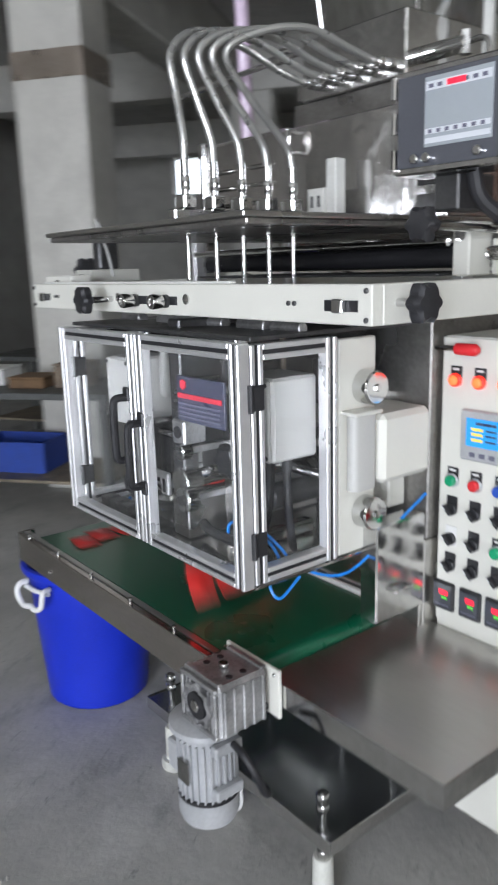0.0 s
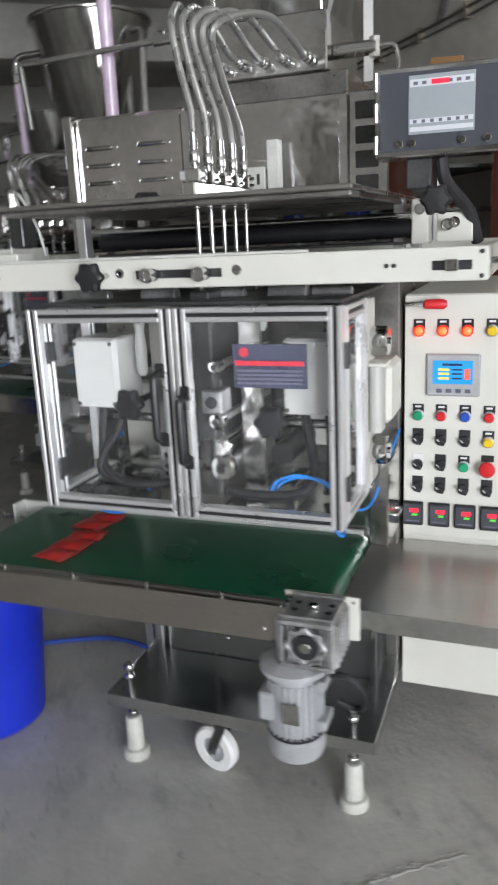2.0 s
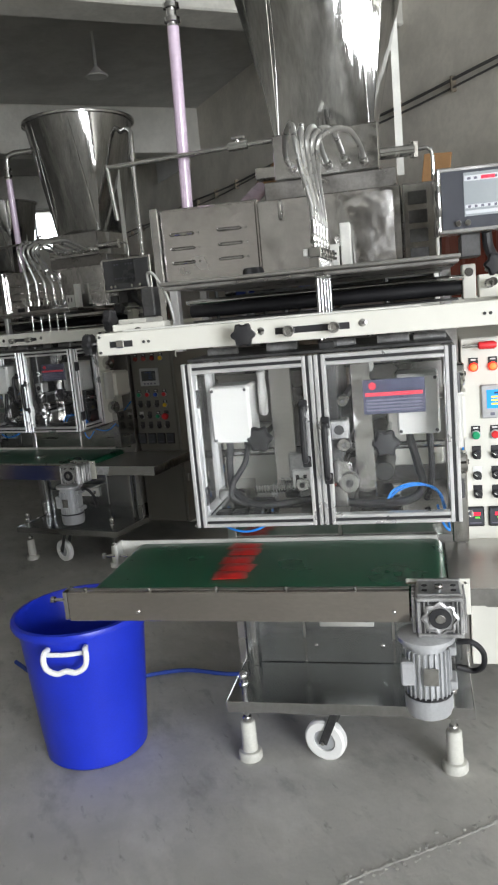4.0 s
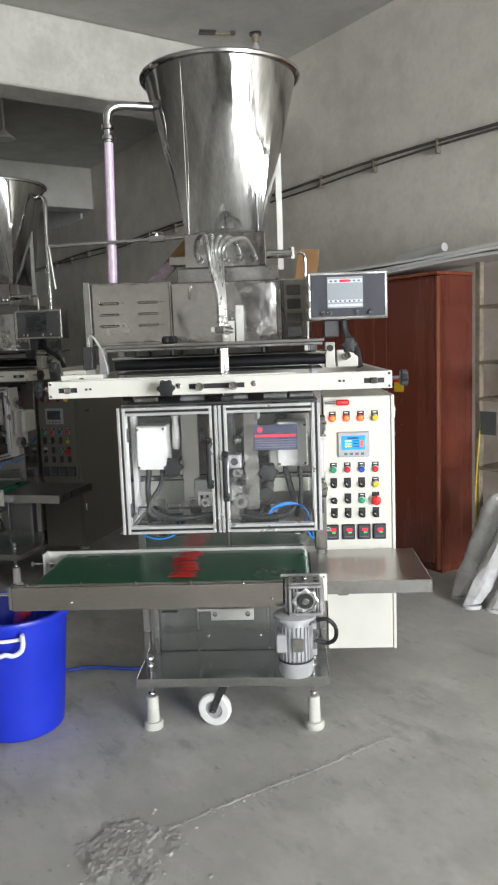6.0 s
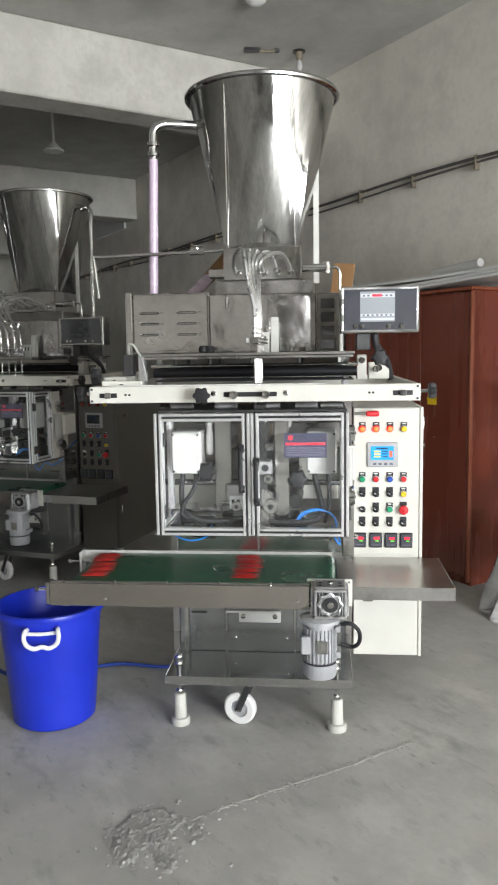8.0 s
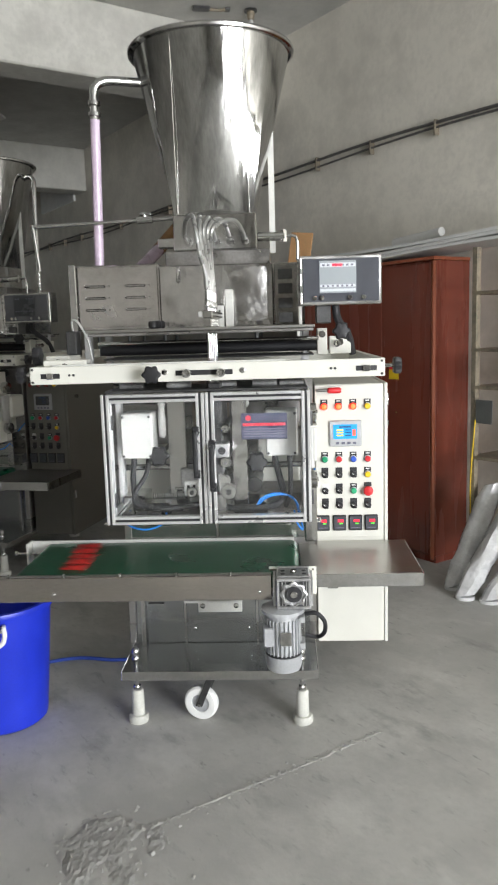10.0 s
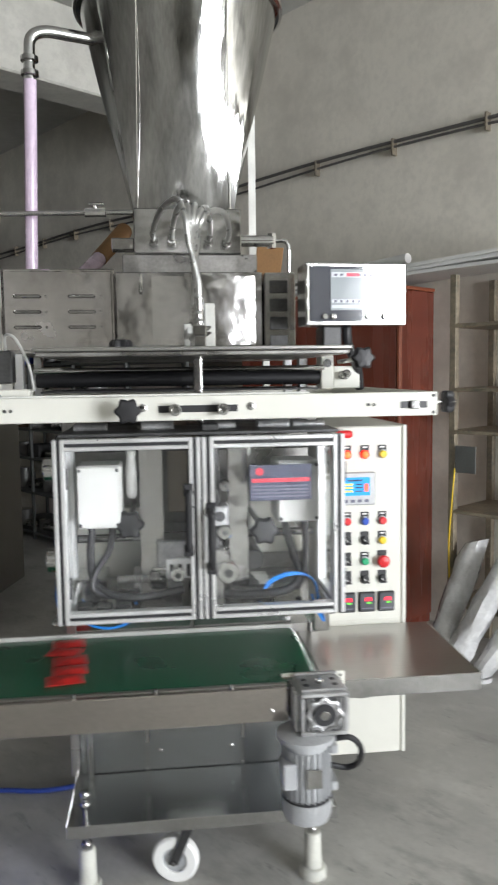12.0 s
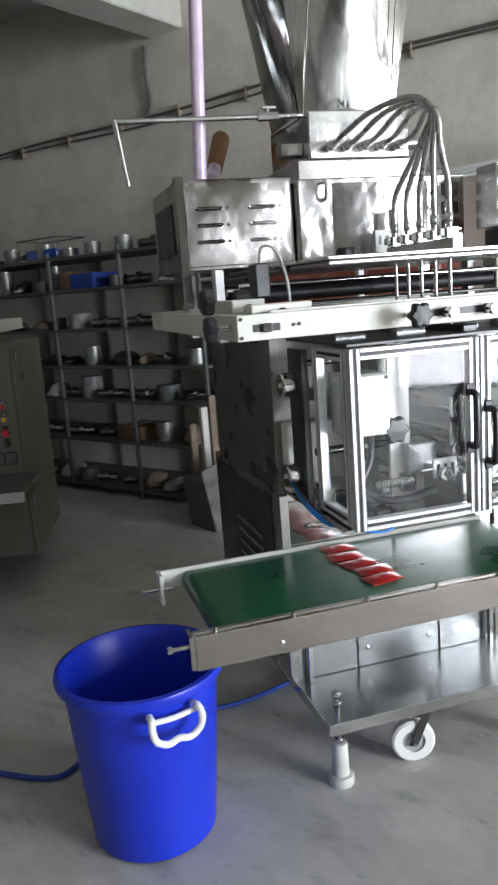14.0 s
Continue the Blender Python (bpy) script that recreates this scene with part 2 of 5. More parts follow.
def box(bm, x0, x1, y0, y1, z0, z1, bevel=0.0, m=None):
    """A box, bevelled where asked, in the given bmesh."""
    place = Matrix.LocRotScale(((x0 + x1) / 2, (y0 + y1) / 2, (z0 + z1) / 2), None, (x1 - x0, y1 - y0, z1 - z0))
    made = bmesh.ops.create_cube(bm, size=1, matrix=(m or Matrix()) @ place)["verts"]
    if bevel:
        edges = {e for v in made for e in v.link_edges}
        bmesh.ops.bevel(bm, geom=list(edges), offset=bevel, segments=1, affect="EDGES", profile=.6)
    return bm


def rod(bm, p0, p1, r, seg=16, r1=None, bevel=0.0):
    """A round bar or cone from p0 to p1."""
    p0, p1 = Vector(p0), Vector(p1)
    way = p1 - p0
    m = Matrix.Translation((p0 + p1) / 2) @ way.to_track_quat("Z", "Y").to_matrix().to_4x4()
    made = bmesh.ops.create_cone(bm, cap_ends=True, segments=seg, radius1=r, radius2=r if r1 is None else r1, depth=way.length, matrix=m)["verts"]
    if bevel:
        edges = {e for v in made for e in v.link_edges if len(e.link_faces) == 2 and e.calc_face_angle(0) > 1}
        bmesh.ops.bevel(bm, geom=list(edges), offset=bevel, segments=1, affect="EDGES", profile=.6)
    return bm


def ring_loft(bm, rings, closed_ends=True):
    """Skin over equal rings of points."""
    made = [[bm.verts.new(p) for p in ring] for ring in rings]
    n = len(made[0])
    for a, b in zip(made, made[1:]):
        for i in range(n):
            bm.faces.new((a[i], a[(i + 1) % n], b[(i + 1) % n], b[i]))
    if closed_ends:
        bm.faces.new(made[0][::-1])
        bm.faces.new(made[-1])
    return bm


def lathe(bm, profile, seg=24, m=None):
    """Turn (radius, height) pairs about z."""
    m = m or Matrix()
    rings = [[m @ Vector((r * math.cos(2 * math.pi * i / seg), r * math.sin(2 * math.pi * i / seg), z)) for i in range(seg)] for r, z in profile]
    return ring_loft(bm, rings)


def smooth_path(points, steps=6):
    """A Catmull-Rom line through the points."""
    pts = [Vector(p) for p in points]
    ext = [2 * pts[0] - pts[1]] + pts + [2 * pts[-1] - pts[-2]]
    out = []
    for i in range(1, len(ext) - 2):
        a, b, c, d = ext[i - 1:i + 3]
        for s in range(steps):
            t = s / steps
            out.append(.5 * ((2 * b) + (c - a) * t + (2 * a - 5 * b + 4 * c - d) * t * t + (3 * b - a - 3 * c + d) * t ** 3))
    return out + [pts[-1]]


def tube(bm, points, r, seg=10, steps=6):
    """A round tube along a smooth line."""
    path = smooth_path(points, steps) if steps > 1 else [Vector(p) for p in points]
    rings, side = [], None
    for i, p in enumerate(path):
        way = (path[min(i + 1, len(path) - 1)] - path[max(i - 1, 0)]).normalized()
        if side is None:
            side = way.orthogonal().normalized()
        side = (side - side.dot(way) * way).normalized()
        up = way.cross(side)
        rings.append([p + r * (math.cos(2 * math.pi * k / seg) * side + math.sin(2 * math.pi * k / seg) * up) for k in range(seg)])
    return ring_loft(bm, rings)


def star_knob(bm, centre, way, r, depth, lobes=6):
    """A lobed hand knob with its axis along way."""
    m = Matrix.Translation(centre) @ Vector(way).to_track_quat("Z", "Y").to_matrix().to_4x4()
    seg = lobes * 6
    rings = []
    for s, z in ((.82, 0), (1, .2), (1, .75), (.8, 1), (.3, 1.05)):
        rings.append([m @ Vector((r * s * (1 + .13 * math.cos(lobes * 2 * math.pi * i / seg)) * math.cos(2 * math.pi * i / seg), r * s * (1 + .13 * math.cos(lobes * 2 * math.pi * i / seg)) * math.sin(2 * math.pi * i / seg), z * depth)) for i in range(seg)])
    return ring_loft(bm, rings)


def mesh_of(name, bm, mat, smooth=True):
    bmesh.ops.recalc_face_normals(bm, faces=bm.faces[:])
    me = bpy.data.meshes.new(name)
    bm.to_mesh(me)
    bm.free()
    me.materials.append(mat)
    if smooth:
        me.polygons.foreach_set("use_smooth", [True] * len(me.polygons))
        me.set_sharp_from_angle(angle=radians(35))
    return me


def part(name, bm, mat, parent, label=""):
    """One mesh object under a thing or under a part; the coordinates are the thing's own."""
    ob = new(name, mesh_of(name, bm, mat))
    ob.parent = parent
    return tagged(ob, label)


def thing(name, label, category, at=(0, 0, 0), turn=0, group="", m=None):
    """An empty at a thing's base, which holds its parts."""
    ob = new(name)
    ob.empty_display_size = .1
    ob.matrix_basis = m if m is not None else pose(*at, 0, 0, turn)
    return tagged(ob, label, category, group)


def solid(name, bm, mat, label, category="", group="", kind="", m=None):
    """A thing or a piece of the setting that is one mesh."""
    ob = new(name, mesh_of(name, bm, mat))
    if m is not None:
        ob.matrix_basis = m
    return tagged(ob, label, category, group, kind)


def structure(name, bm, mat, label, m=None):
    return solid(name, bm, mat, label, kind="structure", m=m)


# ---- the hall ----
WALL_B, LEFT_B, NEAR_A, FAR_A, HIGH = -.2, 9.0, -9.8, 13.0, 3.97
structure("floor", box(bm_new(), NEAR_A - .3, FAR_A + .3, WALL_B - .3, LEFT_B + .3, -.2, 0), FLOOR, "worn grey concrete floor with stains and scratches", HALL)
structure("ceiling", box(bm_new(), NEAR_A - .3, FAR_A + .3, WALL_B - .3, LEFT_B + .3, HIGH, HIGH + .25), CEILING, "bare grey cement ceiling", HALL)
structure("wall_side", box(bm_new(), NEAR_A - .3, FAR_A + .3, WALL_B - .3, WALL_B, 0, HIGH), WALL, "grey cement plaster wall with stains", HALL)
# assumed wall, its dark tone chosen to deepen shadows on the left
structure("wall_left", box(bm_new(), NEAR_A - .3, FAR_A + .3, LEFT_B, LEFT_B + .3, 0, HIGH), DIMWALL, "assumed left wall, darkened to cut bounce light", HALL)
bm = bm_new()  # assumed near wall with the wide doorway, dark to hold back fill
box(bm, NEAR_A - .3, NEAR_A, WALL_B, .7, 0, HIGH), box(bm, NEAR_A - .3, NEAR_A, 4.0, LEFT_B, 0, HIGH), box(bm, NEAR_A - .3, NEAR_A, .7, 4.0, 3.2, HIGH)
structure("wall_near", bm, DIMWALL, "assumed near wall, darkened to cut bounce light, with a wide open doorway", HALL)
bm = bm_new()  # far wall with high windows
holes = [(.15, 1.35), (6.35, 7.57)]
box(bm, FAR_A, FAR_A + .3, WALL_B, LEFT_B, 0, 3.03), box(bm, FAR_A, FAR_A + .3, WALL_B, LEFT_B, 3.74, HIGH)
edge = WALL_B
for b0, b1 in holes + [(LEFT_B, LEFT_B)]:
    box(bm, FAR_A, FAR_A + .3, edge, b0, 3.03, 3.74)
    edge = b1
structure("wall_far", bm, WHITEWASH, "whitewashed far wall with high windows", HALL)
for i, (b0, b1) in enumerate(holes):
    w = structure(f"window_{i + 1}", box(bm_new(), FAR_A + .1, FAR_A + .15, b0, b0 + .05, 3.03, 3.74), SILVER, "high grey metal window with clear panes", HALL)
    for b in ((b0 + b1) / 2 - .02, b1 - .05):
        part("window_frame", box(bm_new(), FAR_A + .1, FAR_A + .15, b, b + .04, 3.03, 3.74), SILVER, w)
    pane = part("pane", box(bm_new(), FAR_A + .12, FAR_A + .126, b0 + .05, b1 - .05, 3.04, 3.73), GLASS, w)
    pane.visible_shadow = False
structure("backdrop", box(bm_new(), FAR_A + 3, FAR_A + 3.1, -6, 15, -.2, 9), OVERCAST, "pale overcast sky beyond the windows", HALL)
structure("ground", box(bm_new(), -400, 400, -400, 400, -.6, -.22), YARD, "pale concrete yard outside")
for a in (1.98, 6.2, 10.4):
    bm = bm_new()
    box(bm, a, a + .32, WALL_B, LEFT_B, 3.44, HIGH - .002, .012)
    structure("ceiling_beam", bm, WHITEWASH, "whitewashed concrete ceiling beam", HALL)
structure("long_beam", box(bm_new(), 2.3, 6.2, 4.15, 4.5, 3.3, HIGH - .004, .012), WHITEWASH, "whitewashed concrete beam along the hall", HALL)
for a, b in ((2.0, 4.1), (6.22, 3.88), (10.42, 3.9)):
    col = structure("column", box(bm_new(), a, a + .4, b, b + .5, 0, 3.44, .012), WHITEWASH, "whitewashed square concrete column", HALL)
    part("band", box(bm_new(), a - .004, a + .404, b - .004, b + .504, 2.7, 2.87), BRONZE, col, "unpainted brown band round the column")
poster = structure("poster", box(bm_new(), 6.205, 6.215, 4.03, 4.3, 2.36, 2.8), POSTER, "red printed poster on a white column", HALL)
part("print", box(bm_new(), 6.2, 6.205, 4.08, 4.25, 2.42, 2.56), WHITEPAPER, poster)

# cable run on the side wall
bm = bm_new()
tube(bm, [(a, WALL_B + .03, 2.905 + .012 * math.sin(a * 2.1)) for a in np.linspace(-6.5, 12, 60)], .011, 8, 2)
run = solid("cable_run", bm, CABLE, "dark cables clipped along a grey plaster wall", "cable", m=HALL)
part("cable", tube(bm_new(), [(a, WALL_B + .03, 2.86 + .02 * math.sin(a * 1.7 + 1)) for a in np.linspace(-6.5, 12, 60)], .008, 8, 2), CABLE, run)
for a in np.arange(-6, 12, .62):
    part("clip", box(bm_new(), a - .008, a + .008, WALL_B, WALL_B + .045, 2.83, 2.93, .003), RUST, run)
drop = solid("wall_cable", tube(bm_new(), [(2.36, WALL_B + .02, 3.4), (2.37, WALL_B + .03, 3.2), (2.35, WALL_B + .02, 3.0), (2.4, WALL_B + .03, 2.9)], .014, 8), CABLE, "dark cable hanging down a plaster wall", "cable", m=HALL)
board = solid("wall_board", box(bm_new(), 6.6, 7.9, WALL_B, WALL_B + .03, 3.38, 3.8, .004), WHITEPAPER, "pale blank board high on a plaster wall", "board", m=HALL)

# hook and fan on the ceiling
hook = thing("lamp_holder", "small bare lamp holder with a clear bulb on a cement ceiling", "lamp", (.09, 2.93, HIGH))
part("plate", lathe(bm_new(), [(.05, -.012), (.045, -.004), (.05, 0)], 16), DARK, hook)
part("socket", lathe(bm_new(), [(.02, -.07), (.024, -.065), (.03, -.03), (.028, -.012)], 16), RUST, hook)
part("bulb", lathe(bm_new(), [(.004, -.155), (.018, -.148), (.027, -.125), (.024, -.1), (.014, -.08), (.014, -.0705)], 16), WHITEBOX, hook, "dusty pale bulb")
spot = thing("ceiling_patch", "rough dark mark of an old fitting on a ceiling", "fitting", (-.21, 2.85, HIGH), 12)
part("plate", box(bm_new(), -.13, .0, -.035, .035, -.02, 0, .006), DARK, spot)
part("stub", tube(bm_new(), [(-.01, 0, -.012), (.06, .005, -.015), (.13, -.01, -.012)], .011, 8), RUST, spot)
part("tip", box(bm_new(), .11, .15, -.025, .02, -.022, 0, .004), DARK, spot)
dome = thing("ceiling_lamp", "small white dome lamp on a cement ceiling", "lamp", (-.165, 1.93, HIGH))
part("base", lathe(bm_new(), [(.085, -.02), (.09, -.014), (.09, 0)], 24), WHITERAIL, dome)
part("dome", lathe(bm_new(), [(.003, -.075), (.04, -.07), (.068, -.05), (.078, -.0205)], 24), BINHANDLE, dome)
pendant = thing("pendant_fitting", "small white pendant fitting under a ceiling", "lamp", (-2.35, 4.1, HIGH))
part("rod", rod(bm_new(), (0, 0, 0), (0, 0, -.3), .012, 10), WHITERAIL, pendant)
part("bell", lathe(bm_new(), [(.015, -.28), (.05, -.32), (.1, -.36), (.09, -.37), (.02, -.36)], 24), WHITERAIL, pendant)

# scar and crumbled patch in the floor
rng = random.Random(4)
NX, NY = 74, 74
heap, grid = bm_new(), {}
for i in range(NX + 1):
    for j in range(NY + 1):
        u, v = 2 * i / NX - 1, 2 * j / NY - 1
        p = Vector((u * 3.1, v * 3.1, .7))
        edge = 1 - math.hypot(u * 1.15 + .25 * v, v * 1.05) + .55 * noise.noise(p * .8) + .2 * noise.noise(p * 3)
        lump = .45 + .45 * noise.noise(p * 4.6) + .6 * abs(noise.noise(p * 7.5)) + .4 * noise.noise(p * 12)
        z = -.004 + max(0, min(1, edge * 2.4)) * (.0045 + .008 * max(0, lump))
        grid[i, j] = heap.verts.new((-.31 + .19 * u, -1.06 + .2 * v, z))
for i in range(NX):
    for j in range(NY):
        heap.faces.new((grid[i, j], grid[i + 1, j], grid[i + 1, j + 1], grid[i, j + 1]))
patch = solid("rubble", heap, CHIPS, "crumbled rough patch of broken floor concrete", "rubble", kind="stuff")
bm = bm_new()
for i in range(130):
    u, v = rng.gauss(0, .085), rng.gauss(0, .1)
    s = rng.uniform(.0015, .005) + .005 * (rng.random() < .06)
    m = pose(-.3 + u, -1.05 + .8 * v, 0, rng.uniform(-25, 25), rng.uniform(-25, 25), rng.uniform(0, 180))
    box(bm, -s, s, -s * .7, s * .7, -.002, s * .8 + .001, 0, m)
part("chips", bm, CHIPS, patch)
bm = bm_new()
line = []
for i in range(61):
    t = i / 60
    line.append((-.2 + .82 * t + rng.uniform(-.003, .003), -.97 + .59 * t + .008 * math.sin(7 * t) + rng.uniform(-.003, .003), -.0025 + rng.uniform(-.0012, .0012)))
tube(bm, line, .005, 8, 2)
for i in range(150):
    t = rng.random()
    s = rng.uniform(.0015, .004)
    box(bm, -s, s, -s, s, -.001, s, 0, pose(-.2 + .82 * t + rng.gauss(0, .012), -.97 + .59 * t + rng.gauss(0, .012), 0, 0, 0, rng.uniform(0, 90)))
solid("floor_ridge", bm, CHIPS, "thin raised cement ridge across the concrete floor", "ridge", kind="stuff")


# ---- the packing machine ----
def rounded_prism(bm, x0, x1, y0, y1, z0, z1, r, seg=5):
    """An upright block with rounded vertical edges."""
    rim = []
    for cx, cy, a0 in ((x1 - r, y1 - r, 0), (x0 + r, y1 - r, 90), (x0 + r, y0 + r, 180), (x1 - r, y0 + r, 270)):
        for k in range(seg + 1):
            a = radians(a0 + 90 * k / seg)
            rim.append((cx + r * math.cos(a), cy + r * math.sin(a)))
    return ring_loft(bm, [[(x, y, z) for x, y in rim] for z in (z0, z1)])


def extrusion(bm, p0, p1, wide, deep, face):
    """A slotted aluminium profile from p0 to p1; face: the way its slotted front looks ('y' or 'x')."""
    (x0, y0, z0), (x1, y1, z1) = p0, p1
    upright = abs(z1 - z0) > .1
    third = wide * .36
    for s in (-1, 1):
        lo, hi = (-wide / 2, -wide / 2 + third) if s < 0 else (wide / 2 - third, wide / 2)
        if upright and face == "y":
            box(bm, x0 + lo, x0 + hi, y0, y0 + deep, z0, z1, .002)
        elif upright:
            box(bm, x0 - deep, x0, y0 + lo, y0 + hi, z0, z1, .002)
        elif face == "y":
            box(bm, x0, x1, y0, y0 + deep, z0 + lo, z0 + hi, .002)
        else:
            box(bm, x0 - deep, x0, y0, y1, z0 + lo, z0 + hi, .002)
    return bm


def slot_strip(bm, p0, p1, wide, deep, face):
    """The dark strip that lies in a profile's slot."""
    (x0, y0, z0), (x1, y1, z1) = p0, p1
    half, upright = wide * .16, abs(z1 - z0) > .1
    if upright and face == "y":
        box(bm, x0 - half, x0 + half, y0 + .004, y0 + deep - .003, z0 + .001, z1 - .001)
    elif upright:
        box(bm, x0 - deep + .003, x0 - .004, y0 - half, y0 + half, z0 + .001, z1 - .001)
    elif face == "y":
        box(bm, x0 + .001, x1 - .001, y0 + .004, y0 + deep - .003, z0 - half, z0 + half)
    else:
        box(bm, x0 - deep + .003, x0 - .004, y0 + .001, y1 - .001, z0 - half, z0 + half)
    return bm


def guard_door(machine, x0, x1, y, z0, z1, face, grip=None, hinge=None):
    """An acrylic guard panel in aluminium profiles. face 'y': x0..x1 at depth y; face 'x': y0..y1 (as x0, x1) at x = y."""
    w, deep = .03, .028
    at = (lambda u, z: (u, y, z)) if face == "y" else (lambda u, z: (y, u, z))
    door = part("guard_door", slot_strip(bm_new(), at(x0 + w, z1 - w / 2), at(x1 - w, z1 - w / 2), w, deep, face), BLACK, machine, "clear acrylic guard panel in a slotted aluminium frame")
    for u in (x0 + w / 2, x1 - w / 2):
        part("stile", extrusion(bm_new(), at(u, z0), at(u, z1), w, deep, face), ALU, door)
        part("slot_strip", slot_strip(bm_new(), at(u, z0), at(u, z1), w, deep, face), BLACK, door)
    for z in (z0 + w / 2, z1 - w / 2):
        part("rail", extrusion(bm_new(), at(x0 + w, z), at(x1 - w, z), w, deep, face), ALU, door)
    part("slot_strip", slot_strip(bm_new(), at(x0 + w, z0 + w / 2), at(x1 - w, z0 + w / 2), w, deep, face), BLACK, door)
    bm = bm_new()
    if face == "y":
        box(bm, x0 + w - .003, x1 - w + .003, y + .011, y + .015, z0 + w - .003, z1 - w + .003)
    else:
        box(bm, y - .015, y - .011, x0 + w - .003, x1 - w + .003, z0 + w - .003, z1 - w + .003)
    pane = part("pane", bm, GLASS, door, "clear acrylic pane")
    pane.visible_shadow = False
    if grip:
        gx, gz = grip
        bm = tube(bm_new(), [(gx, y, gz - .07), (gx, y - .028, gz - .07), (gx, y - .036, gz - .05), (gx, y - .036, gz + .05), (gx, y - .028, gz + .07), (gx, y, gz + .07)], .009, 10, 4)
        for s in (-1, 1):
            box(bm, gx - .012, gx + .012, y - .006, y, gz + s * .078 - .016, gz + s * .078 + .016, .003)
        part("handle", bm, BLACK, door, "black plastic pull handle")
    for z in hinge or ():
        bm = box(bm_new(), y - .004, y + .004, x0 - .006, x0 + .028, z - .024, z + .024, .002)
        rod(bm, (y + .002, x0 - .004, z - .026), (y + .002, x0 - .004, z + .026), .006, 10)
        part("hinge", bm, BLACK, door)
    return door


def small_screws(machine, places, way, r=.005, mat=None):
    for p in places:
        p = Vector(p)
        part("screw", lathe(bm_new(), [(r, -.001), (r, .002), (r * .6, .0035)], 8, Matrix.Translation(p) @ Vector(way).to_track_quat("Z", "Y").to_matrix().to_4x4()), mat or STEEL, machine)


def build_undercarriage(mc):
    bp = part("base_plate", box(bm_new(), -.407, .382, -.33, .78, .216, .234, .001), PLATE, mc, "flat stainless steel base plate with a folded rim")
    part("rim", box(bm_new(), -.409, .384, -.334, -.3305, .2, .238, .001), STEEL, bp)
    for x in (-.4105, .3825):
        part("rim", box(bm_new(), x, x + .003, -.33, .78, .2, .238, .001), STEEL, bp)
    for x, y in ((-.358, -.277), (.319, -.292), (-.358, .7), (.319, .7)):
        m = pose(x, y, 0)
        foot = part("levelling_foot", lathe(bm_new(), [(.039, 0), (.041, .004), (.041, .024), (.037, .03), (.027, .032), (.025, .132), (.022, .138), (.011, .138)], 24, m), FOOTWHITE, mc, "grey-white cup foot")
        part("screw", rod(bm_new(), (x, y, .135), (x, y, .315), .009, 12), STEEL, foot)
        for z in (.138, .2 - .018, .262, .292):
            part("nut", rod(bm_new(), (x, y, z), (x, y, z + .018), .0165, 6, bevel=.001), STEEL, foot)
    for x, y in ((-.097, -.262), (-.097, .62)):
        m = pose(x, y, 0, 0, 0, -14)
        bm = box(bm_new(), .022, .082, -.036, .036, .196, .214, .003, m)
        for s in (-1, 1):
            box(bm, -.015, .015, s * .024 - .002, s * .024 + .002, .062, .2, .002, m @ Matrix.Shear("XY", 4, (0, 0)) @ pose(.0, 0, 0) @ Matrix(((1, 0, .42, -.03), (0, 1, 0, 0), (0, 0, 1, 0), (0, 0, 0, 1))))
        rod(bm, m @ Vector((.052, 0, .19)), m @ Vector((.052, 0, .216)), .03, 20)
        caster = part("caster", bm, DARK, mc, "swivel caster with a white wheel")
        turn = m @ pose(0, 0, .072, 90)
        part("wheel", lathe(bm_new(), [(.038, -.017), (.064, -.018), (.071, -.012), (.072, 0), (.071, .012), (.064, .018), (.038, .017), (.038, .006), (.038, -.006)], 36, turn), BINHANDLE, caster, "white plastic wheel")
        part("hub", lathe(bm_new(), [(.004, -.02), (.014, -.02), (.016, -.012), (.038, -.01), (.038, .01), (.016, .012), (.014, .02), (.004, .02)], 24, turn), SILVER, caster, "grey wheel hub")
        part("axle", rod(bm_new(), turn @ Vector((0, 0, -.034)), turn @ Vector((0, 0, .034)), .007, 8), STEEL, caster)


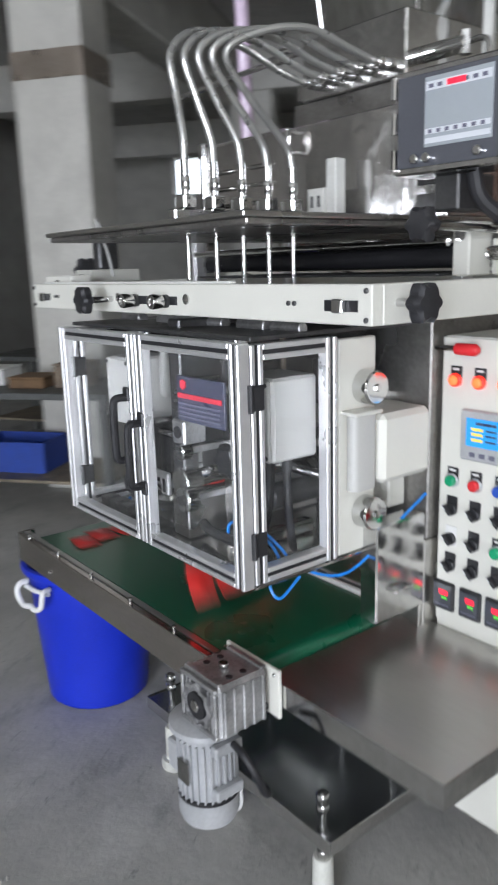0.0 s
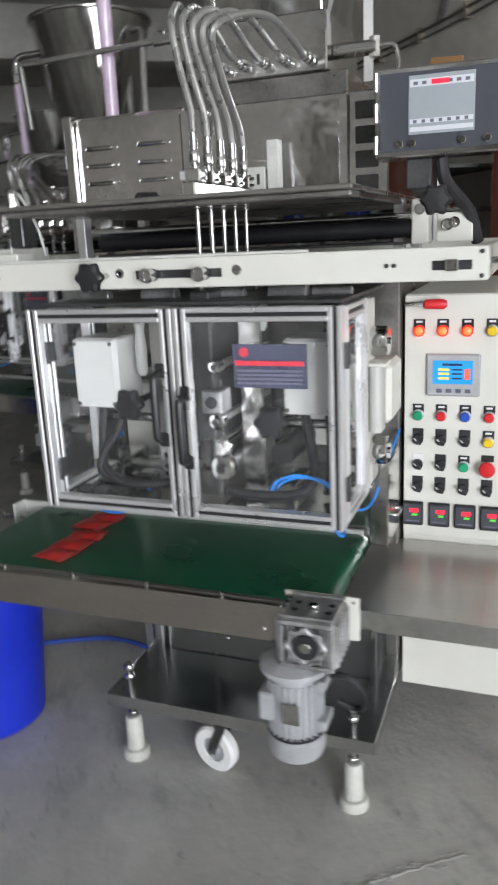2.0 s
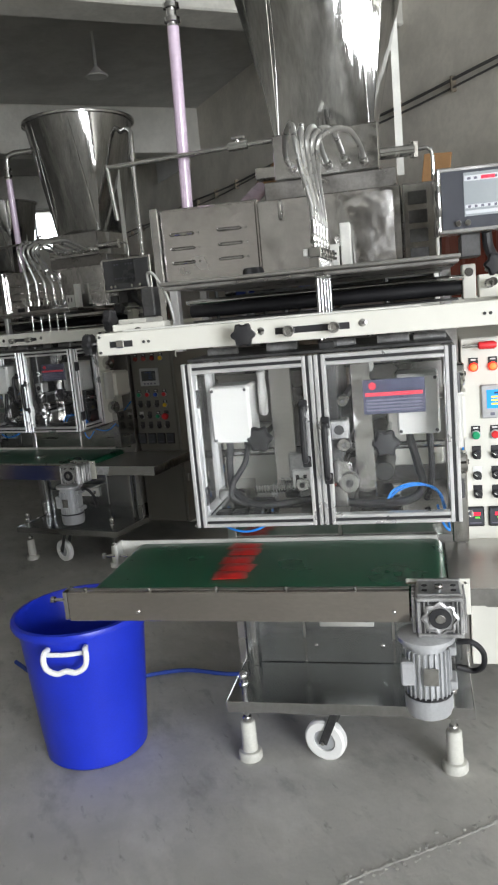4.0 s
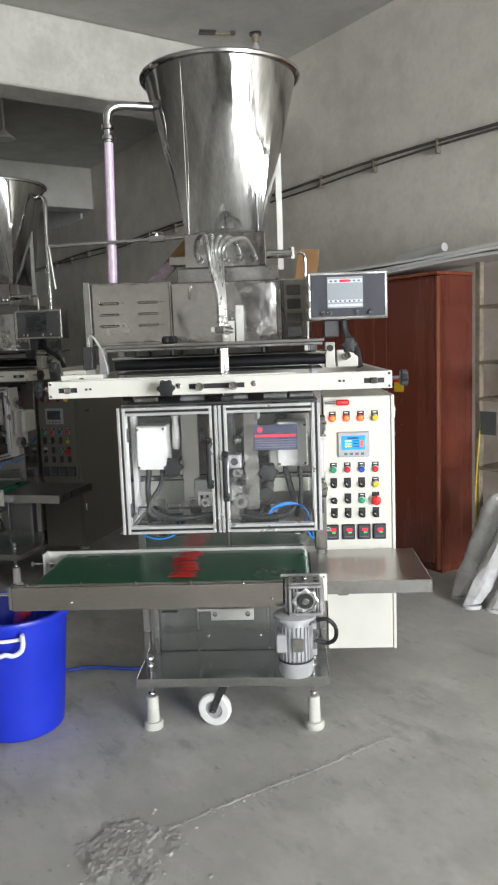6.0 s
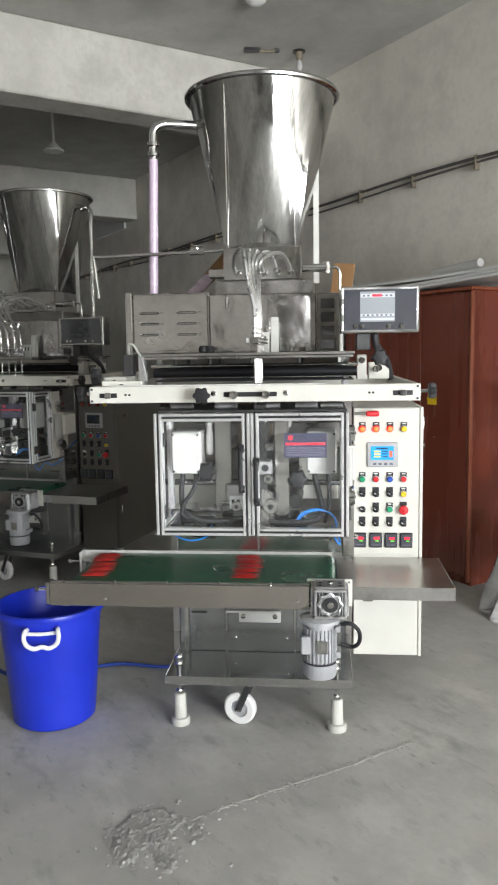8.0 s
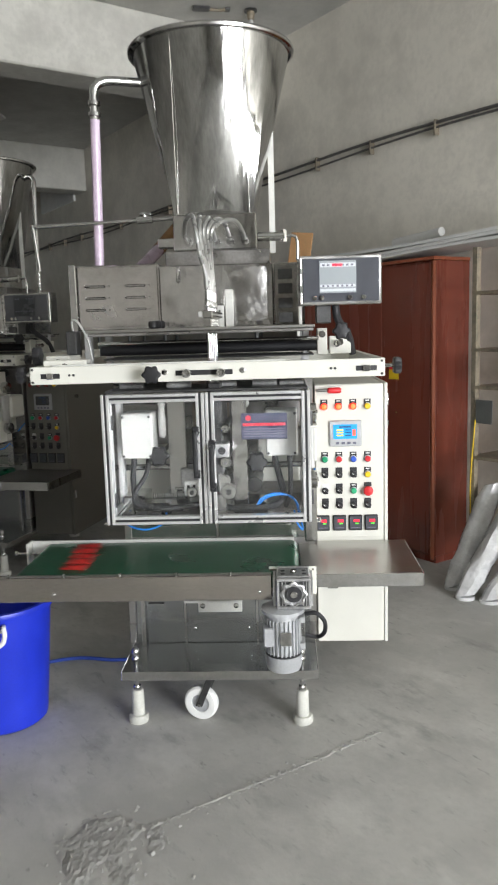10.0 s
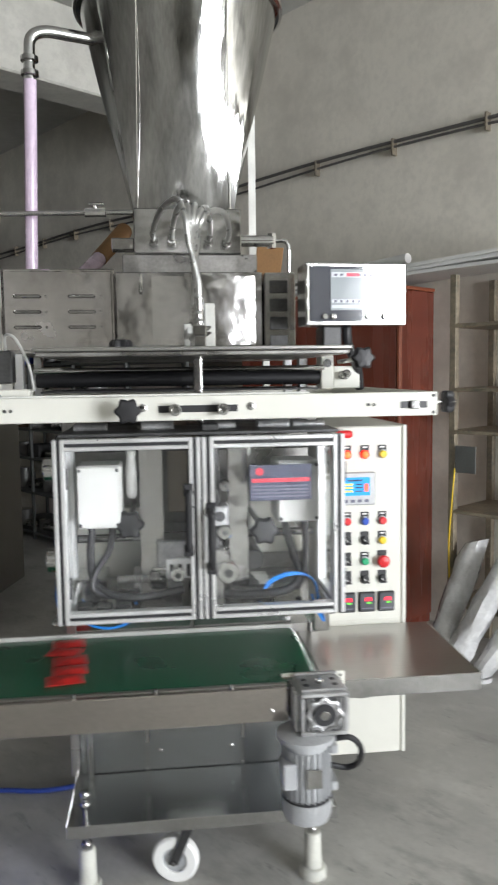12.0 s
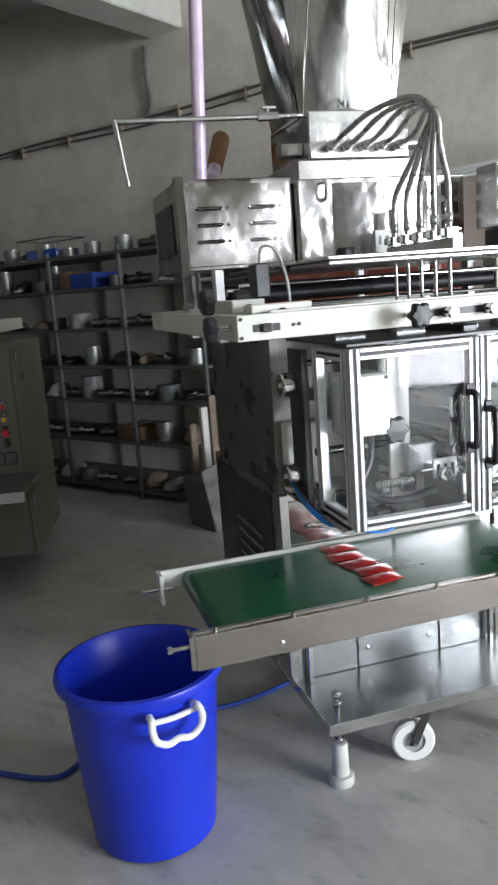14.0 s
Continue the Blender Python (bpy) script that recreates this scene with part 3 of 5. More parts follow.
def build_lower_body(mc):
    body = part("lower_body", box(bm_new(), -.425, .392, -.035, .76, .2342, .885, .002), BRUSHED, mc, "stainless steel lower housing")
    for x0, x1, z0, z1 in ((-.395, -.185, .2345, .6), (-.175, .13, .2345, .58), (.14, .385, .2345, .6)):
        part("access_panel", box(bm_new(), x0, x1, -.042, -.036, z0, z1, .002), PLATE, body)
    small_screws(body, [(x, -.043, z) for x in (-.14, .095) for z in (.3, .55)], (0, -1, 0), .008)
    for x0, x1 in ((-.34, -.27),):
        part("recessed_grip", box(bm_new(), x0, x1, -.046, -.042, .415, .423, .001), DARK, body)
    part("bracket_plate", box(bm_new(), -.12, .07, -.06, -.042, .38, .44, .002), WHITERAIL, body)
    part("ledge", box(bm_new(), -.17, .075, -.13, -.035, .448, .458, .001), WHITERAIL, body, "pale folded ledge under the conveyor")
    small_screws(body, [(-.1, -.062, .41), (.045, -.062, .41)], (0, -1, 0), .012)
    for x0, x1 in ((-.4, -.03), (-.02, .385)):
        part("drawer_front", box(bm_new(), x0, x1, -.043, -.036, .705, .86, .002), STEEL, body)
    for x in (-.28, .24):
        part("drawer_grip", tube(bm_new(), [(x - .05, -.043, .77), (x - .05, -.062, .77), (x + .05, -.062, .77), (x + .05, -.043, .77)], .004, 8, 3), STEEL, body)
    for x in (-.41, .378):
        part("corner_post", box(bm_new(), x - .016, x + .014, -.05, -.036, .2345, .885, .002), BRUSHED, body)
    # louvred left side
    for k in range(7):
        part("louvre", box(bm_new(), -.439, -.4312, .12, .42, .42 + .045 * k, .437 + .045 * k, .003), STEEL, body)
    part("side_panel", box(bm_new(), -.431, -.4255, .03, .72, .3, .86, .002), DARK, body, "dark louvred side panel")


def build_sealing_unit(mc):
    """What works behind the guard doors."""
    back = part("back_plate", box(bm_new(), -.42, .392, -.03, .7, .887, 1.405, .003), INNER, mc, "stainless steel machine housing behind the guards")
    for x0, x1, z0, z1 in ((-.4, -.18, .9, 1.12), (.16, .33, .96, 1.2)):
        part("cover_plate", box(bm_new(), x0, x1, -.09, -.034, z0, z1, .004), IVORY, back)
    part("tray", box(bm_new(), -.4, .355, -.5, -.035, .888, .897, .002), STEEL, mc, "steel floor of the sealing chamber")
    # heating boxes
    for x0, label in ((-.337, "white plastic junction box"), (.2, "white plastic junction box")):
        b = part("junction_box", box(bm_new(), x0, x0 + .118, -.42, -.3, 1.122, 1.292, .006), WHITEBOX, mc, label)
        part("lid", box(bm_new(), x0 + .002, x0 + .116, -.43, -.421, 1.124, 1.29, .004), WHITEBOX, b)
        small_screws(b, [(x0 + u, -.431, z) for u in (.01, .108) for z in (1.134, 1.28)], (0, -1, 0), .005, DARK)
        part("bracket", box(bm_new(), x0 + .04, x0 + .08, -.3, -.03, 1.18, 1.22, .002), STEEL, b)
        for u in (.032, .088):
            part("cable_gland", rod(bm_new(), (x0 + u, -.36, 1.092), (x0 + u, -.36, 1.123), .011, 10), BLACK, b)
    # film guide plates and pull rollers
    for x0, x1, y, z0, z1, mat in ((-.175, -.108, -.33, .9, 1.39, BRUSHED), (-.095, -.035, -.2, 1.12, 1.4, BRONZE), (.072, .128, -.36, .91, 1.38, CLOUDY), (-.03, .05, -.16, 1.2, 1.4, BRONZE)):
        part("guide_plate", box(bm_new(), x0, x1, y, y + .012, z0, z1, .002), mat, mc, "upright steel film guide plate")
    for z, r in ((1.17, .028), (1.045, .036), (1.1, .022), (.985, .024)):
        jaw = part("sealing_roller", rod(bm_new(), (.01, -.42, z), (.01, -.05, z), r, 20, bevel=.003), MIRROR, mc, "polished steel film roller")
        part("end_cap", rod(bm_new(), (.01, -.432, z), (.01, -.42, z), r * .55, 16, bevel=.002), BLACK, jaw)
        part("bearing", box(bm_new(), -.022, .042, -.412, -.395, z - .028, z + .028, .003), CAST, jaw)
    part("jaw_block", box(bm_new(), -.13, -.04, -.36, -.1, .99, 1.07, .004), CAST, mc, "cast sealing jaw block")
    part("jaw_block", box(bm_new(), -.2, -.06, -.32, -.2, .91, .96, .004), CAST, mc, "cast sealing jaw block")
    part("film_former", box(bm_new(), -.004, .042, -.448, -.05, 1.035, 1.4, .004), DARK, mc, "dark steel film former")
    part("chute", box(bm_new(), -.014, .05, -.448, -.05, .9, .988, .003), BRUSHED, mc, "steel drop chute")
    for x, z in ((-.2, 1.13), (.165, 1.1)):
        part("hand_knob", star_knob(bm_new(), (x, -.4, z), (0, -1, 0), .036, .03), RUBBER, mc, "dark rubbery star knob")
        part("spindle", rod(bm_new(), (x, -.41, z), (x, -.06, z), .009, 10), STEEL, mc)
    for x, z0, z1 in ((-.195, 1.19, 1.33), (.125, 1.3, 1.37)):
        part("white_grip", lathe(bm_new(), [(.008, z0), (.014, z0 + .01), (.015, (z0 + z1) / 2), (.011, z1 - .03), (.015, z1 - .01), (.008, z1)], 16, pose(x, -.34, 0)), WHITEBOX, mc, "white turned plastic grip")
    part("actuator", rod(bm_new(), (.15, -.3, .99), (.15, -.06, .99), .03, 20, bevel=.003), DARK, mc)
    for x, z, r in ((.055, 1.235, .016), (.052, 1.11, .02), (.06, 1.0, .03), (-.075, 1.0, .02)):
        wheel = part("film_wheel", rod(bm_new(), (x, -.47, z), (x, -.44, z), r, 20, bevel=.003), MIRROR, mc, "small polished film wheel")
        part("bolt", rod(bm_new(), (x, -.476, z), (x, -.468, z), r * .4, 6), DARK, wheel)
        part("arm", box(bm_new(), x - .008, x + .008, -.44, -.1, z - .008, z + .008, .002), CAST, wheel)
    bracket = part("slotted_bracket", box(bm_new(), -.105, -.03, -.45, -.438, .985, 1.04, .003), ALU, mc, "bright slotted jaw bracket")
    for x in (-.09, -.068, -.046):
        part("slot", box(bm_new(), x - .005, x + .005, -.4515, -.4502, .992, 1.025), BLACK, bracket)
    part("pin", rod(bm_new(), (-.14, -.444, 1.012), (-.105, -.444, 1.012), .005, 8), STEEL, bracket)
    drive = part("clamp_head", box(bm_new(), .015, .065, -.46, -.4, 1.125, 1.18, .004), CAST, mc, "cast clamp head with a dark bore")
    part("bore", rod(bm_new(), (.04, -.463, 1.152), (.04, -.4602, 1.152), .014, 16), BLACK, drive)
    roll = part("knurled_roller", rod(bm_new(), (.03, -.455, 1.03), (.03, -.41, 1.03), .034, 28, bevel=.003), STEEL, mc, "ribbed steel feed roller")
    for k in range(16):
        a = 2 * math.pi * k / 16
        part("rib", box(bm_new(), .033, .037, -.452, -.413, -.003, .003, 0, Matrix.Translation((.03, 0, 1.03)) @ Matrix.Rotation(a, 4, "Y")), STEEL, roll)
    for x in (-.32, -.27, -.22):
        part("terminal_strip", box(bm_new(), x - .02, x + .02, -.47, -.43, .8975, .925, .003), DARK, mc, "dark terminal block")
    coil = [(-.24 + .12 * i / 84, -.36 + .012 * math.cos(i * math.pi / 3), .965 + .012 * math.sin(i * math.pi / 3)) for i in range(85)]
    part("spring", tube(bm_new(), coil, .0022, 6, 1), MIRROR, mc, "bright coil spring")
    for x0, x1, z0, z1 in ((-.36, -.27, .9, .965), (-.25, -.18, .9, .935), (.09, .2, .9, .93), (-.15, -.1, .93, .985)):
        part("clamp_block", box(bm_new(), x0, x1, -.35, -.2, z0, z1, .005), MIRROR, mc, "machined steel clamp block")
    part("cross_shaft", rod(bm_new(), (-.37, -.25, 1.06), (.35, -.25, 1.06), .012, 14), MIRROR, mc)
    part("cross_shaft", rod(bm_new(), (-.37, -.21, 1.315), (.35, -.21, 1.315), .01, 14), MIRROR, mc)
    # hoses inside
    for pts, r in (([(-.305, -.36, 1.1), (-.31, -.37, 1.03), (-.29, -.4, .96), (-.2, -.42, .93), (-.06, -.38, .935)], .011), ([(-.249, -.36, 1.1), (-.26, -.38, 1.05), (-.3, -.4, .985), (-.28, -.41, .94), (-.12, -.4, .925)], .009),
                   ([(.232, -.36, 1.1), (.25, -.38, 1.03), (.262, -.41, .97), (.22, -.43, .935), (.1, -.42, .925), (.03, -.4, .93)], .012), ([(.288, -.36, 1.1), (.29, -.36, 1.03), (.285, -.35, .96), (.27, -.33, .91)], .009)):
        part("cable_hose", tube(bm_new(), pts, r, 10), RUBBER, mc, "black corrugated cable hose")
    for pts in ([(.16, -.42, .935), (.18, -.43, .965), (.225, -.44, .985), (.27, -.44, .98), (.305, -.42, .95), (.318, -.4, .9)], [(.165, -.4, .93), (.19, -.42, .96), (.235, -.43, .978), (.285, -.42, .97), (.31, -.4, .94), (.325, -.36, .89), (.36, -.25, .86), (.385, -.1, .96), (.395, -.04, 1.0)],
                [(-.34, -.38, .9), (-.33, -.42, .87), (-.26, -.44, .855), (-.2, -.42, .87), (-.19, -.36, .9)], [(.3, -.4, .91), (.31, -.43, .87), (.33, -.42, .84), (.325, -.36, .87)]):
        part("air_tube", tube(bm_new(), pts, .0036, 8), BLUETUBE, mc, "bright blue air tube")
    for k in range(3):
        d = .012 * k
        part("air_tube", tube(bm_new(), [(-.4, -.12, 1.0 - d), (-.42, -.2, .965 - d), (-.415, -.28 - d, .925 - d), (-.38, -.36 - d, .885 - .4 * d), (-.3, -.42, .882), (-.2, -.44, .884)], .0045, 8), (BLACK, BLUETUBE, BLUETUBE)[k], mc, ("black cable", "bright blue air tube", "bright blue air tube")[k])
    # side frames with bearing discs
    for x, s in ((.345, 1), (-.40, -1)):
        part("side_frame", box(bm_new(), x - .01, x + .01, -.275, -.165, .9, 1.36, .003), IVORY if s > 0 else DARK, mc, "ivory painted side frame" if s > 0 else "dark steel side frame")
        for z in (1.259, .989):
            disc = part("bearing_disc", rod(bm_new(), (x + s * .01, -.205, z), (x + s * .052, -.205, z), .036, 24, bevel=.004), MIRROR, mc, "round polished bearing cap")
            part("bolt", rod(bm_new(), (x + s * .051, -.205, z), (x + s * .057, -.205, z), .008, 6), STEEL, disc)
        if s > 0:
            part("cross_box", box(bm_new(), .3, .399, -.19, -.031, 1.05, 1.2, .012), IVORY, mc)
            part("cover", rounded_prism(bm_new(), .357, .388, -.262, -.191, 1.045, 1.205, .015), WHITEBOX, mc, "rounded white cover")
            part("cover_plate", box(bm_new(), .355, .399, -.27, -.19, 1.206, 1.214, .002), IVORY, mc)
    side = part("side_box", box(bm_new(), .345, .395, -.2, -.038, .73, .955, .004), STEEL, mc, "stainless side box beside the belt")
    part("drawer_grip", tube(bm_new(), [(.396, -.15, .8), (.41, -.15, .8), (.41, -.1, .8), (.396, -.1, .8)], .004, 8, 3), STEEL, side)
    # label behind the right guard
    lab = part("machine_label", box(bm_new(), .116, .28, -.506, -.5, 1.198, 1.292, .001), STICKER, mc, "dark blue label with a red stripe")
    part("stripe", box(bm_new(), .122, .274, -.509, -.5065, 1.247, 1.257), STICKERRED, lab)
    part("emblem", rod(bm_new(), (.142, -.509, 1.275), (.142, -.5065, 1.275), .011, 6), STICKERRED, lab)
    for z in (1.236, 1.227, 1.218, 1.209):
        part("text_bar", box(bm_new(), .125, .27, -.509, -.5065, z - .002, z + .002), STICKERGREY, lab)
    part("label_bracket", box(bm_new(), .13, .15, -.5, -.42, 1.28, 1.286), STEEL, mc)
    # top shafts above the guards
    for x, r in ((-.3, .014), (-.12, .018), (.05, .014), (.2, .02), (.3, .012)):
        part("shaft_housing", rod(bm_new(), (x - .045, -.36, 1.387), (x + .045, -.36, 1.387), r, 14, bevel=.002), CAST, mc)
    part("top_rail", box(bm_new(), -.37, .355, -.5, -.05, 1.374, 1.382, .001), DARK, mc)


def build_guards(mc):
    z0, z1, y = .898, 1.372, -.536
    guard_door(mc, -.381, -.012, y, z0, z1, "y", (-.045, 1.16))
    guard_door(mc, -.008, .362, y, z0, z1, "y", (.012, 1.11))
    guard_door(mc, y + .03, -.285, .363, z0 + .004, z1 - .004, "x", None, (1.27, .985))
    guard_door(mc, y + .03, -.285, -.353, z0 + .004, z1 - .004, "x", None, (1.27, .985))


def build_top_frame(mc):
    bm = box(bm_new(), -.645, .631, -.48, -.455, 1.411, 1.475, .002)
    front = part("front_bar", bm, IVORY, mc, "long ivory painted frame bar")
    part("bar_lip", box(bm_new(), -.56, .28, -.483, -.47, 1.4755, 1.481, .001), WHITERAIL, front)
    for x in (-.645, .606):
        part("side_bar", box(bm_new(), x, x + .025, -.454, .68, 1.411, 1.475, .002), IVORY, mc, "ivory painted frame bar")
    part("rear_bar", box(bm_new(), -.645, .631, .681, .705, 1.411, 1.475, .002), IVORY, mc, "ivory painted frame bar")
    # slots with clamp blocks near both ends, long slot in the middle
    for x0, x1 in ((-.605, -.535), (.528, .602), (-.115, .09)):
        part("slot", box(bm_new(), x0, x1, -.4815, -.479, 1.432, 1.45), BLACK, front)
    for x in (-.57, .565):
        part("clamp_block", box(bm_new(), x - .012, x + .012, -.492, -.4818, 1.43, 1.452, .002), STEEL, front)
    small_screws(front, [(x, -.481, 1.443) for x in (-.5, -.485, .44, .455)] + [(-.635, -.481, z) for z in (1.42, 1.465)] + [(.62, -.481, z) for z in (1.42, 1.465)], (0, -1, 0), .0045, DARK)
    small_screws(front, [(x, -.481, 1.445) for x in (-.155, .125)], (0, -1, 0), .011)
    for x in (-.073, .05):
        knob = part("adjuster", lathe(bm_new(), [(.008, 0), (.009, .01), (.014, .014), (.016, .034), (.015, .04), (.0145, .0405), (.009, .041), (.007, .037), (.002, .037)], 20, pose(x, -.48, 1.44, 90)), STEEL, mc, "knurled steel adjusting knob")
        part("collar", lathe(bm_new(), [(.014, .0), (.014, .008), (.01, .009)], 16, pose(x, -.48, 1.44, 90)), DARK, knob)
    part("star_knob", star_knob(bm_new(), (-.19, -.54, 1.441), (0, -1, 0), .03, .026), BLACK, mc, "black star knob")
    part("spindle", rod(bm_new(), (-.19, -.545, 1.441), (-.19, -.478, 1.441), .007, 10), STEEL, mc)
    for x, s in ((.668, 1), (-.682, -1)):
        part("star_knob", star_knob(bm_new(), (x, -.42, 1.445), (s, 0, 0), .03, .028), BLACK, mc, "black star knob")
        part("spindle", rod(bm_new(), (x + s * .005, -.42, 1.445), (x - s * .05, -.42, 1.445), .007, 10), STEEL, mc)
    # posts, bearing blocks and film rollers above the frame
    for x, y in ((-.55, .02), (-.55, .4), (.37, .1), (.37, .4)):
        part("post", box(bm_new(), x - .014, x + .014, y - .02, y + .02, 1.38, 1.6, .002), ALU, mc)
    for x0, x1, y0, y1, z1 in ((.47, .56, .06, .14, 1.55), (.415, .457, .0, .08, 1.585), (-.62, -.53, -.36, -.2, 1.51), (-.6, -.44, -.46, -.4, 1.497)):
        b = part("bearing_block", box(bm_new(), x0, x1, y0, y1, 1.4755, z1, .003), IVORY, mc, "ivory painted bearing block")
        part("cap", rod(bm_new(), ((x0 + x1) / 2, y0 - .004, z1 - .025), ((x0 + x1) / 2, y0 + .002, z1 - .025), .014, 12), STEEL, b)
    part("star_knob", star_knob(bm_new(), (.5, -.19, 1.572), (0, -1, 0), .032, .03), BLACK, mc, "black star knob")
    part("spindle", rod(bm_new(), (.5, -.195, 1.572), (.5, .1, 1.565), .008, 10), STEEL, mc)
    part("spring", tube(bm_new(), [(.5 + .013 * math.cos(k * 1.3), .01 + .0022 * k, 1.52 + .013 * math.sin(k * 1.3)) for k in range(24)], .0025, 6, 2), STEEL, mc, "coiled steel spring")
    part("star_knob", star_knob(bm_new(), (-.655, -.3, 1.51), (-1, 0, 0), .034, .03), BLACK, mc, "black star knob")
    for y, z, r, mat in ((-.02, 1.545, .009, MIRROR), (.03, 1.515, .022, RUBBER), (.12, 1.53, .014, MIRROR), (.22, 1.52, .03, RUBBER)):
        part("film_roller", rod(bm_new(), (-.5, y, z), (.42, y, z), r, 18, bevel=.002), mat, mc, "film roller across the frame")
    part("drip_tray", box(bm_new(), -.48, .4, -.03, .3, 1.476, 1.482, .001), DARK, mc, "dark tray below the filler")
    sensor = part("sensor", box(bm_new(), -.545, -.505, -.34, -.28, 1.5115, 1.6, .004), DARK, mc, "dark sensor head with a loose lead")
    part("lead", tube(bm_new(), [(-.525, -.31, 1.6), (-.52, -.33, 1.64), (-.49, -.35, 1.63), (-.46, -.34, 1.56), (-.45, -.33, 1.49)], .004, 8), WHITEBOX, sensor)
    part("red_knob", lathe(bm_new(), [(.006, 0), (.012, .005), (.013, .05), (.008, .058)], 14, pose(.452, -.03, 1.327, 90, 0, 90)), RED, mc, "red plastic lever grip")
    part("lever", rod(bm_new(), (.405, -.03, 1.327), (.455, -.03, 1.327), .006, 8), STEEL, mc)


def build_filler(mc):
    fp = part("filler_plate", box(bm_new(), -.42, .384, -.53, .55, 1.59, 1.6, .002), BRUSHED, mc, "flat stainless filler plate")
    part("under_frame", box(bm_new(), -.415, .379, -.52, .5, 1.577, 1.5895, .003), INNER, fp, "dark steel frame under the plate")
    # left housing with pressed louvres
    lb = part("motor_housing", box(bm_new(), -.63, -.252, .13, .55, 1.602, 1.88, .004), FILMED, mc, "stainless motor housing with pressed louvres")
    part("corner_flange", box(bm_new(), -.642, -.612, .1, .135, 1.49, 1.885, .003), STEEL, lb)
    part("door_sheet", box(bm_new(), -.61, -.262, .122, .129, 1.615, 1.872, .002), FILMED, lb)
    for x in (-.535, -.36):
        for z in (1.69, 1.74, 1.79):
            part("louvre", box(bm_new(), x - .045, x + .045, .114, .121, z - .006, z + .006, .005), STEEL, lb)
            small_screws(lb, [(x + .06, .122, z)], (0, -1, 0), .005)
    part("side_vent", box(bm_new(), -.634, -.6305, .22, .5, 1.66, 1.82, .002), DARK, lb)
    # mirror-bright middle housing
    mb = part("pump_housing", box(bm_new(), -.248, .236, .09, .55, 1.602, 1.865, .004), CLOUDY, mc, "mirror-bright stainless pump housing")
    rows = []  # thin sheet, sprung outwards
    for i in range(13):
        u = i / 6 - 1
        x, y = .04 + .17 * u, .085 - .013 * (1 - u * u)
        rows.append([(x, y, 1.625), (x, y, 1.85), (x, .0895, 1.85), (x, .0895, 1.625)])
    part("cover_sheet", ring_loft(bm_new(), rows), CLOUDY, mb, "bulging mirror-bright cover sheet")
    part("grip", tube(bm_new(), [(-.165, .09, 1.85), (-.165, .06, 1.85), (-.165, .06, 1.8), (-.165, .09, 1.8)], .006, 8, 3), STEEL, mb)
    rb = part("valve_housing", box(bm_new(), .24, .345, .075, .5, 1.602, 1.862, .004), STEEL, mc, "stainless valve housing with dark windows")
    for z in (1.635, 1.695, 1.755, 1.815):
        part("window", box(bm_new(), .258, .318, .07, .0745, z - .021, z + .021, .002), DARK, rb)
    # nozzle row
    bar = part("nozzle_block", box(bm_new(), -.015, .015, -.425, -.045, 1.6005, 1.632, .003), STEEL, mc, "steel nozzle block")
    hoses = [(-.121, -.385), (-.061, -.308), (-.001, -.23), (.059, -.153), (.12, -.075)]
    for k, (px, y) in enumerate(hoses):
        noz = part("nozzle", rod(bm_new(), (0, y, 1.4), (0, y, 1.6), .006, 12), STEEL, mc, "thin polished filling nozzle")
        part("valve_body", box(bm_new(), -.018, .018, y - .017, y + .017, 1.6325, 1.662, .003), MIRROR, noz)
        part("valve_neck", rod(bm_new(), (0, y, 1.662), (0, y, 1.673), .009, 12), STEEL, noz)
        for z in (1.64, 1.655):
            part("bolt", rod(bm_new(), (.017, y - .008, z), (.03, y - .008, z), .004, 6), MIRROR, noz)
        part("valve_cap", box(bm_new(), -.034, -.0185, y - .01, y + .01, 1.638, 1.658, .002), WHITEBOX, noz)
        part("fitting", rod(bm_new(), (0, y, 1.672), (0, y, 1.7), .012, 6, bevel=.001), MIRROR, noz)
        part("ferrule", rod(bm_new(), (0, y, 1.7), (0, y, 1.735), .0095, 12, bevel=.001), MIRROR, noz)
        q = k / 4
        part("hose", tube(bm_new(), [(0, y, 1.73), (-.002, y - .02 * q, 1.785), (px * .1 - .01, y - .12 * q, 1.87), (px * .2 - .01, y - .2 * q, 1.955), (px * .45, y * .78 - .15 * q, 2.012 - .012 * q), (px * .8, y * .38 - .08 * q, 2.012), (px, -.005, 1.98), (px, .07, 1.966), (px, .1, 1.965)], .0085, 10, 8), HOSE, noz, "grey braided hose in a high loop")
        port = part("port", rod(bm_new(), (px, .085, 1.965), (px, .127, 1.965), .0165, 6, bevel=.0015), MIRROR, mc, "polished hose port")
        part("collar", rod(bm_new(), (px, .07, 1.965), (px, .086, 1.965), .012, 14), MIRROR, port)
    br = part("clamp_stand", box(bm_new(), .036, .07, .0, .035, 1.6005, 1.755, .003), WHITERAIL, mc, "white clamp stand with slotted plate")
    part("slotted_plate", box(bm_new(), -.03, .03, .0, .02, 1.6, 1.69, .002), WHITERAIL, br)
    for x in (-.012, .012):
        part("slot", box(bm_new(), x - .004, x + .004, -.002, -.0005, 1.645, 1.672), DARK, br)
    part("star_knob", star_knob(bm_new(), (-.22, -.2, 1.602), (0, 0, 1), .03, .03), BLACK, mc, "black star knob")
    # manifold and hopper
    mf = part("manifold", box(bm_new(), -.185, .172, .128, .5, 1.93, 2.078, .004), STEEL, mc, "square stainless hose manifold")
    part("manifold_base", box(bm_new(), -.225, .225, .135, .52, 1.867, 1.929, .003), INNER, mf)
    part("end_clamp", box(bm_new(), -.262, -.186, .18, .24, 1.95, 1.99, .003), STEEL, mf)
